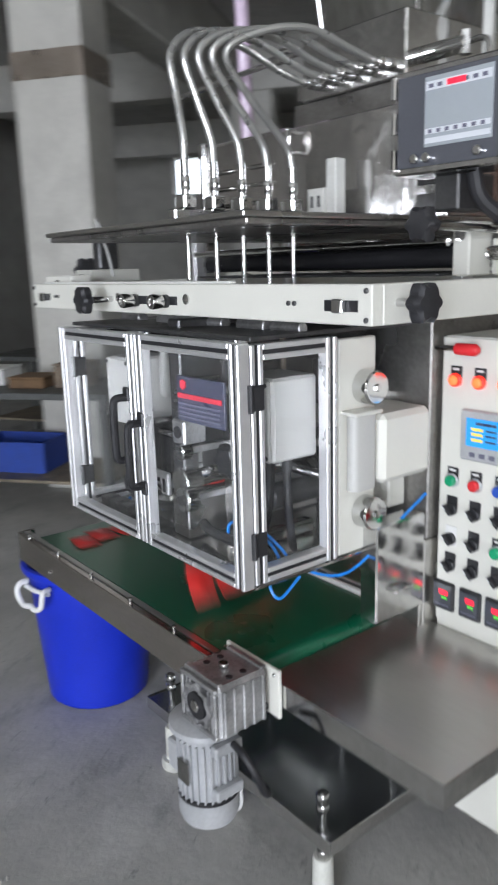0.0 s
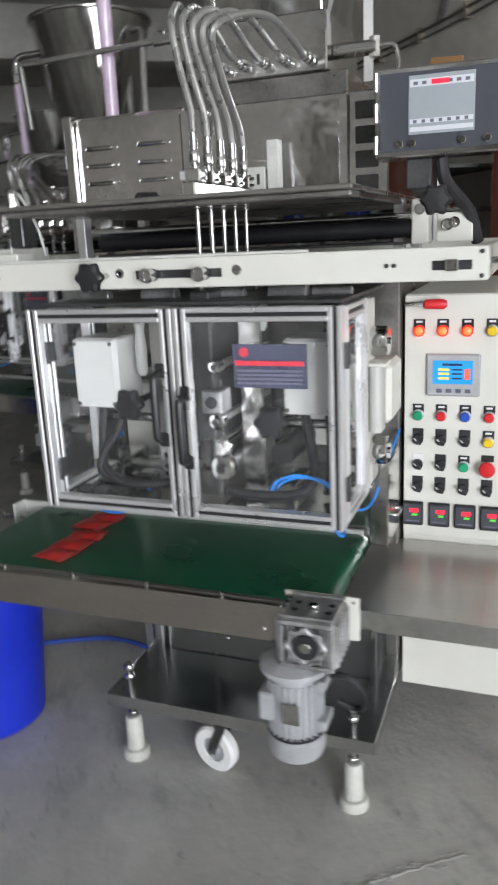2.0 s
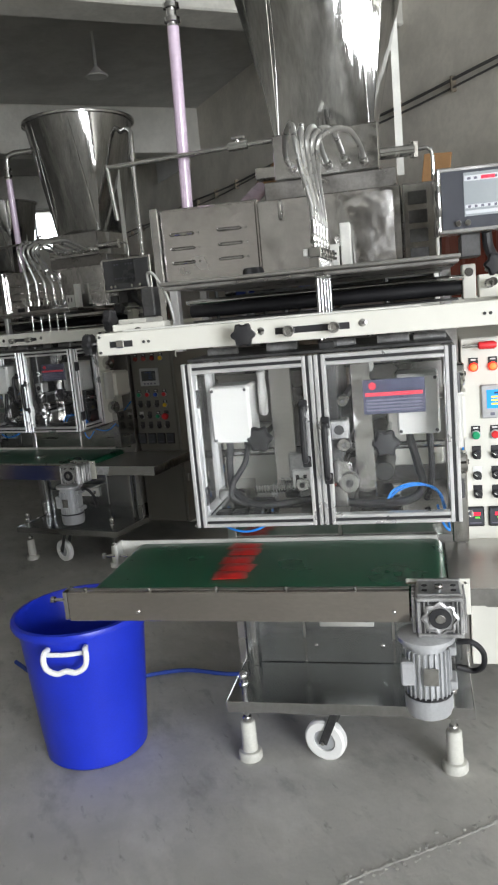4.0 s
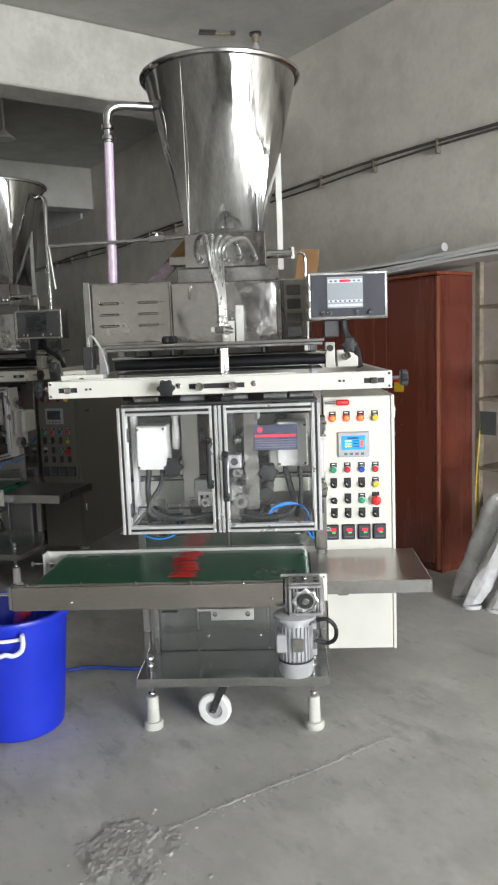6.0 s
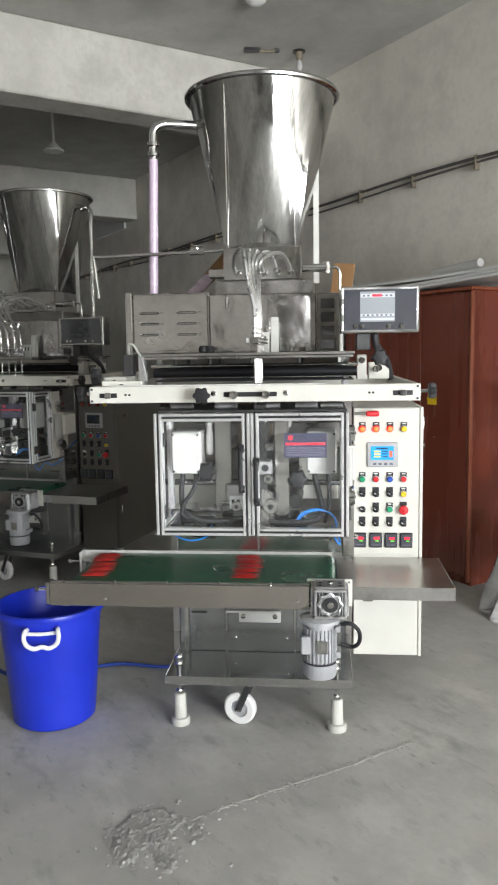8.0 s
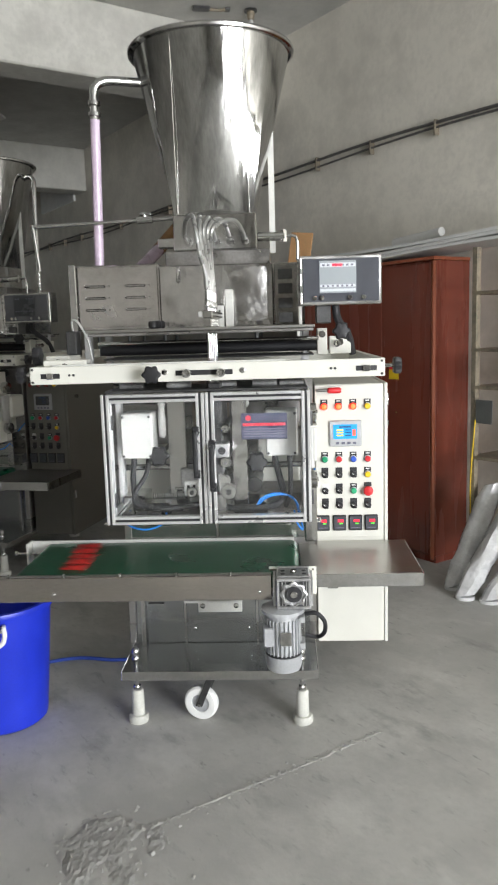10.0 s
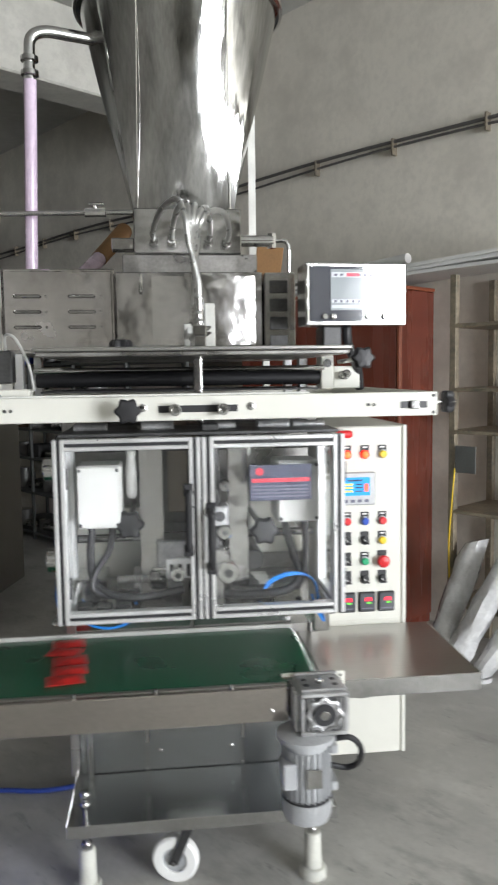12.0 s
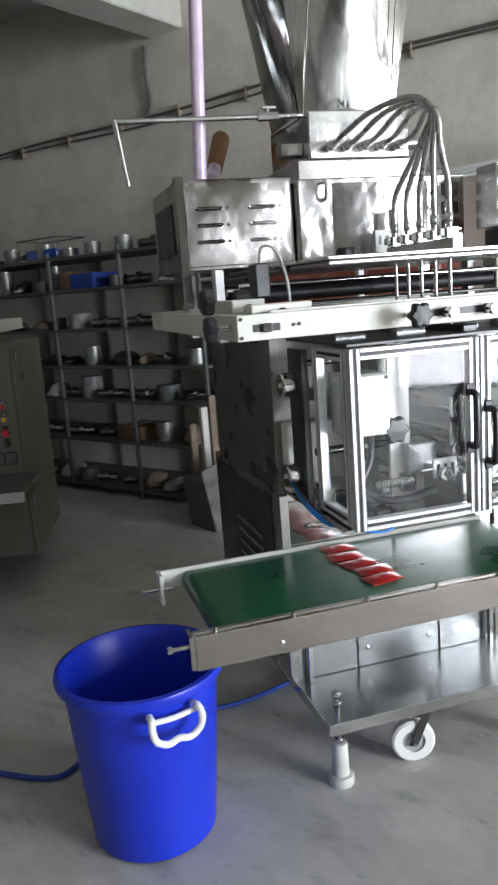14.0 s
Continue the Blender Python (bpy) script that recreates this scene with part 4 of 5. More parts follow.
    part("air_cylinder", rod(bm_new(), (.173, .2, 1.985), (.29, .2, 1.985), .02, 16, bevel=.002), MIRROR, mf)
    part("cylinder_end", rod(bm_new(), (.285, .2, 1.96), (.285, .2, 2.01), .016, 6), STEEL, mf)
    part("elbow_fitting", tube(bm_new(), [(.29, .2, 1.985), (.33, .2, 1.985), (.345, .2, 1.96), (.345, .2, 1.88)], .007, 10), STEEL, mf)
    n, cx, cy = 64, -.015, .34
    def ring(z, s, r):
        out = []
        for i in range(n):
            a = 2 * math.pi * i / n
            c, sn = math.cos(a), math.sin(a)
            k = max(abs(c) / .172, abs(sn) / .14)
            sq = Vector((c / k, sn / k, 0))
            ci = Vector((c * r, sn * r, 0))
            out.append(Vector((cx, cy, z)) + sq.lerp(ci, s))
        return out
    outer = [ring(2.079 + .705 * t, t, .345) for t in np.linspace(0, 1, 9)]
    inner = [ring(2.085 + .699 * t, t, .339) for t in np.linspace(1, 0, 9)]
    hop = part("hopper", ring_loft(bm_new(), outer + inner, True), HOPPER, mc, "mirror-bright stainless hopper, square below and round on top")
    part("rolled_rim", lathe(bm_new(), [(.343, 2.776), (.352, 2.772), (.362, 2.776), (.364, 2.785), (.36, 2.793), (.35, 2.795), (.342, 2.79)], 64, pose(cx, cy, 0)), STEEL, hop)
    for x in (-.172, .142):
        part("weld_seam", rod(bm_new(), (x, .2, 2.08), (cx + (x - cx) * .9, .34 - .31, 2.78), .0022, 6), STEEL, hop)
    part("neck", box(bm_new(), -.19, .16, .195, .485, 2.066, 2.0785, .002), STEEL, hop)
    bm = box(bm_new(), .224, .25, .346, .354, 1.93, 2.46)
    box(bm, .231, .25, .3462, .3538, 2.46, 2.525, 0, Matrix())
    part("level_gauge", bm, WHITERAIL, mc, "pale flat upright gauge strip")
    # feed pipe
    part("feed_hose", rod(bm_new(), (-.531, .215, 1.881), (-.506, .175, 2.49), .021, 20), PURPLE, mc, "violet-tinted clear feed hose")
    el = part("feed_elbow", tube(bm_new(), [(-.507, .175, 2.47), (-.506, .175, 2.56), (-.5, .178, 2.62), (-.46, .19, 2.648), (-.38, .22, 2.652), (-.27, .26, 2.652)], .019, 16), MIRROR, mc, "polished steel pipe elbow")
    for z in (2.5, 2.545):
        part("clamp", lathe(bm_new(), [(.022, z), (.029, z + .003), (.029, z + .017), (.022, z + .02)], 16, pose(-.506, .175, 0)), STEEL, el)
    # thin return pipe with a ball valve
    rp = part("return_pipe", rod(bm_new(), (-.797, .144, 2.052), (-.186, .16, 2.07), .0085, 14), STEEL, mc, "thin steel pipe with a bent end")
    part("spout", rod(bm_new(), (-.797, .144, 2.058), (-.775, .135, 1.865), .0085, 14), MIRROR, rp)
    part("valve", rod(bm_new(), (-.345, .156, 2.066), (-.275, .158, 2.068), .015, 8, bevel=.002), STEEL, rp)
    part("valve_lever", box(bm_new(), -.33, -.28, .148, .164, 2.088, 2.098, .003), STEEL, rp)
    part("valve_stem", rod(bm_new(), (-.31, .157, 2.07), (-.31, .157, 2.09), .007, 8), STEEL, rp)


def build_screen(mc):
    sb = part("display_box", box(bm_new(), .341, .669, -.098, .01, 1.675, 1.869, .004), STEEL, mc, "stainless display box on an arm")
    part("front_glass", box(bm_new(), .354, .657, -.103, -.0985, 1.688, 1.857, .001), PANELGREY, sb, "grey glossy front panel")
    part("screen", box(bm_new(), .419, .566, -.1055, -.1035, 1.722, 1.848, .001), SCREEN, sb, "lit grey screen")
    part("screen_bar", box(bm_new(), .422, .563, -.107, -.106, 1.823, 1.839), SCREENBAR, sb)
    part("screen_mark", box(bm_new(), .47, .51, -.108, -.1072, 1.826, 1.836), DIGIT, sb, "red lit characters as a bar")
    for z in (1.733, 1.75):
        part("screen_bar", box(bm_new(), .422, .563, -.107, -.106, z - .005, z + .005), SCREENBAR, sb)
    for k in range(7):
        part("tick", box(bm_new(), .43 + k * .019, .438 + k * .019, -.108, -.1072, 1.746, 1.753), STICKERGREY, sb)
        if k not in (2, 3):
            part("tick", box(bm_new(), .43 + k * .019, .44 + k * .019, -.108, -.1072, 1.827, 1.834), STICKERGREY, sb)
    for x in (.4, .428, .54, .595):
        part("button", rod(bm_new(), (x, -.115, 1.703), (x, -.1035, 1.703), .009, 16, bevel=.002), MIRROR, sb, "small chrome push button")
    for z in (1.705, 1.775, 1.84):
        part("hinge", rod(bm_new(), (.345, -.104, z - .02), (.345, -.104, z + .02), .006, 10), STEEL, sb)
    turn = Matrix.Translation((.505, -.05, 0)) @ Matrix.Rotation(radians(3.5), 4, "Z") @ Matrix.Translation((-.505, .05, 0))
    for ob in (sb, *sb.children):
        ob.data.transform(turn)
    part("arm", tube(bm_new(), [(.49, -.04, 1.676), (.5, -.02, 1.62), (.55, .06, 1.55), (.57, .1, 1.475)], .016, 10), BLACK, mc, "black bent display arm")
    part("arm_base", box(bm_new(), .41, .47, -.06, .06, 1.604, 1.676, .004), DARK, mc)


def build_cabinet(mc):
    cab = part("control_cabinet", box(bm_new(), .4, .69, .004, .75, .216, 1.35, .004), IVORY, mc, "ivory painted control cabinet")
    part("front_panel", box(bm_new(), .402, .684, -.001, .0035, .69, 1.347, .001), IVORY, cab)
    part("lower_panel", box(bm_new(), .402, .684, -.001, .0035, .218, .672, .001), IVORY, cab)
    part("edge_strip", box(bm_new(), .691, .705, .0, .75, .214, 1.352, .002), IVORY, cab)
    def lamp(x, z, core, rim, hot=False):
        k = part("pilot_lamp", rod(bm_new(), (x, -.014, z), (x, -.001, z), .0145, 18, bevel=.002), rim, cab)
        part("lens", lathe(bm_new(), [(.011, 0), (.01, .005), (.005, .008)], 14, pose(x, -.014, z, 90)), core, k)
        part("legend_plate", box(bm_new(), x - .0145, x + .0145, -.004, -.0015, z + .004, z + .03, .001), BLACK, k)
        part("text_bar", box(bm_new(), x - .008, x + .008, -.0055, -.0045, z + .021, z + .026), WHITEPAPER, k)
    def selector(x, z, plate=BLACK):
        k = part("selector_switch", rod(bm_new(), (x, -.012, z), (x, -.001, z), .0145, 18, bevel=.002), BLACK, cab)
        part("lever", box(bm_new(), -.004, .004, -.026, -.0125, -.014, .014, .002, pose(x, 0, z, 0, -48)), BLACK, k)
        part("pointer", box(bm_new(), -.0012, .0012, -.0275, -.0265, .002, .012, 0, pose(x, 0, z, 0, -48)), WHITEPAPER, k)
        part("legend_plate", box(bm_new(), x - .0145, x + .0145, -.004, -.0015, z + .004 if plate is BLACK else z - .016, z + .03, .001), plate, k)
    def push(x, z, mat, r=.0125):
        k = part("push_button", rod(bm_new(), (x, -.02, z), (x, -.001, z), r, 18, bevel=.003), mat, cab)
        part("ring", lathe(bm_new(), [(r + .003, 0), (r + .003, .006), (r, .008)], 18, pose(x, -.001, z, 90)), SILVER, k)
        part("legend_plate", box(bm_new(), x - .0145, x + .0145, -.004, -.0015, z + .004, z + .03, .001), BLACK, k)
        part("text_bar", box(bm_new(), x - .008, x + .008, -.0055, -.0045, z + .021, z + .026), WHITEPAPER, k)
    cols = (.439, .499, .56, .62)
    for x in cols[:3]:
        lamp(x, 1.257, REDHOT, REDGLOW)
    push(cols[3], 1.257, YELLOW)
    for x, mat in zip(cols, (GREEN, RED, BLUE, RED)):
        push(x, 1.033, mat)
    for x in cols[:3]:
        selector(x, .966)
    push(cols[3], .966, YELLOW)
    selector(cols[0], .896, WHITEPAPER), selector(cols[1], .896)
    push(cols[2], .896, GREEN)
    es = part("emergency_stop", lathe(bm_new(), [(.012, 0), (.012, .012), (.02, .016), (.021, .026), (.017, .032), (.004, .034)], 20, pose(cols[3], -.001, .896, 90)), RED, cab, "red mushroom emergency stop")
    part("legend_plate", box(bm_new(), .604, .636, -.004, -.0015, .912, .93, .001), BLACK, es)
    for x in cols:
        selector(x, .832)
    for x in (.428, .499, .567, .634):
        tc = part("temperature_controller", box(bm_new(), x - .028, x + .028, -.012, -.001, .721, .789, .003), BLACK, cab, "black digital temperature controller")
        part("face", box(bm_new(), x - .024, x + .024, -.0135, -.0125, .729, .783), PANELGREY, tc)
        part("red_digits", box(bm_new(), x - .008, x + .015, -.0148, -.0138, .76, .771), DIGIT, tc, "red lit digits as a bar")
        part("green_digits", box(bm_new(), x - .002, x + .013, -.0148, -.0138, .75, .756), DIGITGREEN, tc)
        part("key_row", box(bm_new(), x - .018, x + .018, -.0148, -.0138, .733, .736), STICKERGREY, tc)
    hmi = part("text_display", box(bm_new(), .459, .595, -.012, -.001, 1.087, 1.198, .004), SILVER, cab, "grey operator display")
    part("lcd", box(bm_new(), .476, .576, -.0135, -.0125, 1.12, 1.181), LCD, hmi, "lit blue liquid crystal screen")
    part("title_bar", box(bm_new(), .5, .55, -.0148, -.014, 1.168, 1.174), LCDTEXT, hmi)
    for z in (1.135, 1.147, 1.158):
        part("value_bar", box(bm_new(), .49, .518, -.0148, -.014, z - .003, z + .003), LCDYELLOW, hmi)
        part("text_bar", box(bm_new(), .525, .55, -.0148, -.014, z - .002, z + .002), LCDTEXT, hmi)
    part("red_field", box(bm_new(), .556, .57, -.0148, -.014, 1.133, 1.16), LCDRED, hmi)
    for k in range(4):
        part("key", box(bm_new(), .486 + k * .024, .5 + k * .024, -.014, -.0125, 1.097, 1.107, .001), STICKERGREY, hmi)
    for z in (1.28, .5):
        part("hinge", rod(bm_new(), (.7085, .03, z - .025), (.7085, .03, z + .025), .006, 10), STEEL, cab)
    lock = part("door_lock", rod(bm_new(), (.705, .12, 1.17), (.725, .12, 1.17), .012, 12), STEEL, cab)


def build_conveyor(mc):
    # table
    tab = part("side_table", box(bm_new(), .322, .774, -.454, -.006, .67, .676, .001), BRUSHED, mc, "stainless outfeed table with a folded edge")
    part("front_lip", box(bm_new(), .37, .775, -.457, -.4545, .626, .677, .001), STEEL, tab)
    part("end_lip", box(bm_new(), .7745, .777, -.457, -.006, .626, .677, .001), STEEL, tab)
    part("bracket", box(bm_new(), .42, .46, -.43, -.002, .61, .669, .003), STEEL, tab)
    # belt loop round two drums
    n = 12
    ring_pts = [(.285 + .031 * math.sin(math.pi * i / n), .669 + .031 * math.cos(math.pi * i / n)) for i in range(n + 1)]
    ring_pts += [(-.735 - .031 * math.sin(math.pi * i / n), .669 - .031 * math.cos(math.pi * i / n)) for i in range(n + 1)]
    bm = ring_loft(bm_new(), [[(x, y, z) for x, z in ring_pts] for y in (-.488, -.068)], True)
    part("conveyor_belt", bm, BELT, mc, "dark green glossy conveyor belt")
    for x in (.285, -.735):
        part("drum", rod(bm_new(), (x, -.5, .669), (x, -.05, .669), .0285, 20), STEEL, mc)
    fr = part("front_rail", box(bm_new(), -.828, .21, -.525, -.507, .605, .697, .002), RAILSTEEL, mc, "brown-tinged stainless conveyor side rail")
    part("rail_lip", box(bm_new(), -.828, .21, -.5065, -.49, .6965, .7, .0005), BRUSHED, fr)
    for x in (-.77, -.56, -.35, -.14, .06):
        part("bolt", rod(bm_new(), (x, -.512, .697), (x, -.512, .709), .005, 10), MIRROR, fr)
    small_screws(fr, [(x, -.526, .635) for x in (-.6, .165)], (0, -1, 0), .006)
    back = part("back_rail", box(bm_new(), -.828, .3, -.062, -.05, .655, .711, .002), WHITERAIL, mc, "white painted conveyor back rail")
    part("rail_end", box(bm_new(), -.84, -.8285, -.11, -.048, .62, .713, .002), WHITERAIL, back)
    for y in (-.09, -.5):
        ts = part("tension_screw", rod(bm_new(), (-.89, y, .665), (-.8, y, .665), .0055, 10), STEEL, mc, "steel belt tension screw")
        part("nut", rod(bm_new(), (-.895, y, .665), (-.883, y, .665), .011, 6), STEEL, ts)
    part("rail_end_plate", box(bm_new(), -.842, -.8285, -.527, -.47, .61, .7, .002), STEEL, fr)
    for x in (-.36, .33):
        part("conveyor_leg", box(bm_new(), x - .009, x + .009, -.075, -.055, .2345, .64, .002), STEEL, mc)
    part("cross_bar", box(bm_new(), -.372, .342, -.505, -.1, .61, .625, .002), DARK, mc)
    # drive
    part("hinge_plate", box(bm_new(), .2, .238, -.475, -.4675, .612, .703, .002), BRONZE, mc, "brownish steel plate")
    mp = part("drive_plate", box(bm_new(), .2, .377, -.467, -.458, .603, .711, .002), IVORY, mc, "ivory painted drive plate")
    small_screws(mp, [(.212, -.468, .7), (.365, -.468, .7)], (0, -1, 0), .004)
    gb = part("gearbox", box(bm_new(), .234, .346, -.6, -.475, .6, .708, .008), CAST, mc, "ribbed cast aluminium worm gearbox")
    for k in range(5):
        part("fin", box(bm_new(), .346, .351, -.59 + .024 * k, -.581 + .024 * k, .607, .7, .002), CAST, gb)
        part("fin", box(bm_new(), .224, .234, -.59 + .024 * k, -.581 + .024 * k, .607, .7, .002), CAST, gb)
    for y0, y1 in ((-.598, -.585), (-.49, -.477)):
        part("frame_rib", box(bm_new(), .238, .342, y0, y1, .708, .714, .002), CAST, gb)
    for x, y in ((.256, -.555), (.324, -.555), (.256, -.52), (.324, -.52)):
        part("tapped_hole", rod(bm_new(), (x, y, .7), (x, y, .7095), .007, 12), BLACK, gb)
    part("filler_plug", rod(bm_new(), (.29, -.54, .708), (.29, -.54, .718), .011, 6, bevel=.001), STEEL, gb)
    part("frame_rib", box(bm_new(), .236, .344, -.608, -.6, .602, .612, .002), CAST, gb)
    part("frame_rib", box(bm_new(), .236, .344, -.608, -.6, .697, .707, .002), CAST, gb)
    for x in (.236, .335):
        part("frame_rib", box(bm_new(), x, x + .009, -.608, -.6, .6125, .6965, .002), CAST, gb)
    # thin dark sheet gives the shade of a recess between the ribs
    part("recess", box(bm_new(), .2455, .3345, -.6015, -.6002, .6125, .6965), DARK, gb, "dark sheet for the shade between the ribs")
    for x in (.252, .262, .318, .328):
        part("rib", box(bm_new(), x, x + .004, -.606, -.6016, .613, .696, .001), CAST, gb)
    bm = bm_new()
    seg, rr = 48, []
    for s, y in ((1, -.6), (1, -.612), (.86, -.614), (.84, -.606)):
        rr.append([Vector((.29 + (.041 * s + .0035 * s * math.cos(8 * 2 * math.pi * i / seg)) * math.cos(2 * math.pi * i / seg), y, .654 + (.041 * s + .0035 * s * math.cos(8 * 2 * math.pi * i / seg)) * math.sin(2 * math.pi * i / seg))) for i in range(seg)])
    part("scalloped_flange", ring_loft(bm, rr), CAST, gb)
    part("seal", rod(bm_new(), (.29, -.613, .654), (.29, -.604, .654), .026, 24), RUBBER, gb)
    part("shaft_end", rod(bm_new(), (.29, -.617, .654), (.29, -.604, .654), .012, 16, bevel=.002), STEEL, gb)
    cx, cy = .25, -.562
    flange = part("motor_flange", lathe(bm_new(), [(.03, .6), (.05, .597), (.068, .59), (.068, .578), (.05, .572), (.03, .57)], 32, pose(cx, cy, 0)), SILVER, mc, "round silver motor flange")
    mo = part("motor", lathe(bm_new(), [(.02, .571), (.05, .571), (.05, .418), (.02, .418)], 32, pose(cx, cy, 0)), SILVER, mc, "silver finned electric motor")
    for k in range(26):
        a = 2 * math.pi * k / 26
        part("cooling_fin", box(bm_new(), .049, .0565, -.0018, .0018, .424, .556, 0, pose(cx, cy, 0, 0, 0, math.degrees(a))), SILVER, mo)
    part("fan_cover", lathe(bm_new(), [(.02, .418), (.057, .418), (.057, .38), (.052, .362), (.03, .357), (.01, .357)], 32, pose(cx, cy, 0)), SILVER, mo)
    part("dark_ring", lathe(bm_new(), [(.0565, .4185), (.058, .42), (.058, .424), (.0565, .4255)], 32, pose(cx, cy, 0)), BLACK, mo)
    part("terminal_box", box(bm_new(), .188, .222, -.61, -.56, .46, .53, .004), SILVER, mo)
    part("rating_plate", box(bm_new(), .24, .275, -.6225, -.62, .47, .52, .001), STEEL, mo)
    for z in (.44, .54):
        part("foot_lug", box(bm_new(), .3, .318, -.59, -.53, z, z + .024, .003), SILVER, mo)
    swell = Matrix.Translation((.29, -.54, .654)) @ Matrix.Diagonal((1.13, 1, 1.08, 1)) @ Matrix.Translation((-.29, .54, -.654))
    for ob in (gb, *gb.children):
        ob.data.transform(swell)
    swell = Matrix.Translation((cx, cy, 0)) @ Matrix.Diagonal((1.15, 1.15, 1, 1)) @ Matrix.Translation((-cx, -cy, 0))
    for ob in (flange, mo, *mo.children):
        ob.data.transform(swell)
    part("motor_cable", tube(bm_new(), [(.33, -.55, .56), (.37, -.56, .565), (.4, -.55, .53), (.4, -.53, .48), (.375, -.5, .45), (.33, -.5, .46)], .008, 10), RUBBER, mc, "black motor cable in a loop")


def build_machine():
    mc = thing("packing_machine", "stainless and ivory sachet packing machine with a tall steel hopper", "packing machine", group="row of packing machines")
    for step in (build_undercarriage, build_lower_body, build_sealing_unit, build_guards, build_top_frame, build_filler, build_screen, build_cabinet, build_conveyor):
        step(mc)
    return mc


packer = build_machine()
OFF = {}
OFF.update({m: material(m.name + "_off", (.06, .065, .07), .25, 0, .05, 10, 90, 0) for m in (DIGIT, DIGITGREEN, LCD, LCDYELLOW, LCDRED, SCREEN, SCREENBAR)})
OFF.update({REDGLOW: material("unlit_red_lens", (.2, .02, .015), .3, 0, .05, 10, 90, 0), REDHOT: material("unlit_lamp_core", (.25, .03, .02), .3, 0, .05, 10, 90, 0)})


def switched_off(machine):
    """Unlit lamps and screens for a machine that does not run."""
    for ob in machine.children_recursive:
        if ob.data.materials[0] in OFF:
            slot = ob.material_slots[0]
            slot.link = "OBJECT"
            slot.material = OFF[ob.data.materials[0]]
    return machine


# replaces the ivory on the idle machines' cabinets with a darker tone
GREYBROWN = material("dark_grey_brown", (.17, .165, .145), .5, 0, .12, 7, 300, .1)
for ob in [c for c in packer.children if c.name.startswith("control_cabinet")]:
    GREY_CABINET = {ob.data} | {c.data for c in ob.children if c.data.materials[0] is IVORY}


def darker_cabinet(machine):
    """The idle machines have a cabinet in grey-brown, darker than the running machine's ivory."""
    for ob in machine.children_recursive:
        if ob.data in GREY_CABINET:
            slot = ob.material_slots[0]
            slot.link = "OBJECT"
            slot.material = GREYBROWN
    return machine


idle = darker_cabinet(switched_off(copy_thing(packer, pose(-1.88, 2.0, 0, 0, 0, -12))))
part("overflow_pipe", tube(bm_new(), [(.29, .34, 2.68), (.35, .33, 2.69), (.385, .32, 2.66), (.39, .31, 2.58), (.39, .3, 2.3), (.39, .3, 1.85)], .016, 14), STEEL, idle, "bent steel overflow pipe")
idle["label"] = "idle stainless sachet packing machine with a darker grey-brown cabinet"
darker_cabinet(switched_off(copy_thing(packer, pose(-3.95, 4.6, 0, 0, 0, -12))))["label"] = "stainless sachet packing machine far back in the hall"


# ---- things round the machine ----
def build_bin():
    bn = thing("bin", "round blue plastic bin with white rope-like handles, open", "bin", (-.94, -.233, 0))
    prof = [(.02, .004), (.172, .004), (.18, .012), (.19, .12), (.217, .46), (.222, .495), (.238, .498), (.242, .51), (.238, .524), (.225, .526), (.214, .505), (.185, .1), (.175, .02), (.02, .016)]
    part("tub", lathe(bm_new(), prof, 56), BIN, bn, "blue plastic tub with a rolled rim")
    for turn in (-78, 102):
        m = pose(0, 0, 0, 0, 0, turn)
        pts = [(.225, -.062, .478), (.25, -.066, .478), (.262, -.07, .455), (.262, -.06, .425), (.264, -.03, .41), (.262, 0, .416), (.264, .03, .41), (.262, .06, .425), (.262, .07, .455), (.25, .066, .478), (.225, .062, .478)]
        h = part("handle", tube(bm_new(), [m @ Vector(p) for p in pts], .0095, 10, 4), BINHANDLE, bn, "white plastic handle")
        part("mount", tube(bm_new(), [m @ Vector(p) for p in ((.23, -.064, .462), (.235, 0, .46), (.23, .064, .462))], .008, 8, 3), BINHANDLE, h)
    return bn


build_bin()

blue_hose = solid("air_hose", tube(bm_new(), [(-1.6, .35, .012), (-1.25, .1, .012), (-1.1, .16, .012), (-.8, .3, .012), (-.55, .28, .012), (-.3, .35, .012), (0, .5, .012)], .009, 8), CLOTHBLUE, "dark blue air hose lying on the floor", "hose")

# leaning tube and cardboard behind the machine
lean = thing("leaning_tube", "brown cardboard tube leaning behind the machine", "tube")
part("tube", rod(bm_new(), (-.345, .72, 2.0), (-.25, .93, 2.15), .032, 18, r1=.036), CARDBOARD, lean)
part("lower_tube", rod(bm_new(), (-.43, .53, 1.872), (-.345, .72, 2.0), .03, 18), PURPLE, lean)
flap = thing("cardboard_sheet", "folded brown cardboard leaning on a wardrobe", "cardboard")
part("sheet", box(bm_new(), -.06, .06, -.006, .006, 0, .21, .002, pose(.36, .93, 1.88, -8, 6, -20)), CARDBOARD, flap)
part("post", box(bm_new(), .35, .38, .945, .975, 0, 1.95, .003), WHITERAIL, flap)

# wardrobe against the side wall
wd = thing("wardrobe", "tall red-brown lacquered wooden wardrobe", "wardrobe", m=HALL)
part("carcass", box(bm_new(), -.078, 1.25, WALL_B + .004, .12, .05, 1.99, .004), WOOD, wd)
for a0, a1 in ((-.05, .388), (.392, .82), (.824, 1.24)):
    d = part("door", box(bm_new(), a0, a1, .121, .142, .07, 1.975, .003), WOOD, wd)
    part("keyhole", rod(bm_new(), (a0 + .3, .142, 1.0), (a0 + .3, .147, 1.0), .006, 10), BRASSY, d)
part("lipping", box(bm_new(), -.084, -.052, .1205, .146, .03, 1.99, .01), WOODEDGE, wd, "lighter polished edge strip")
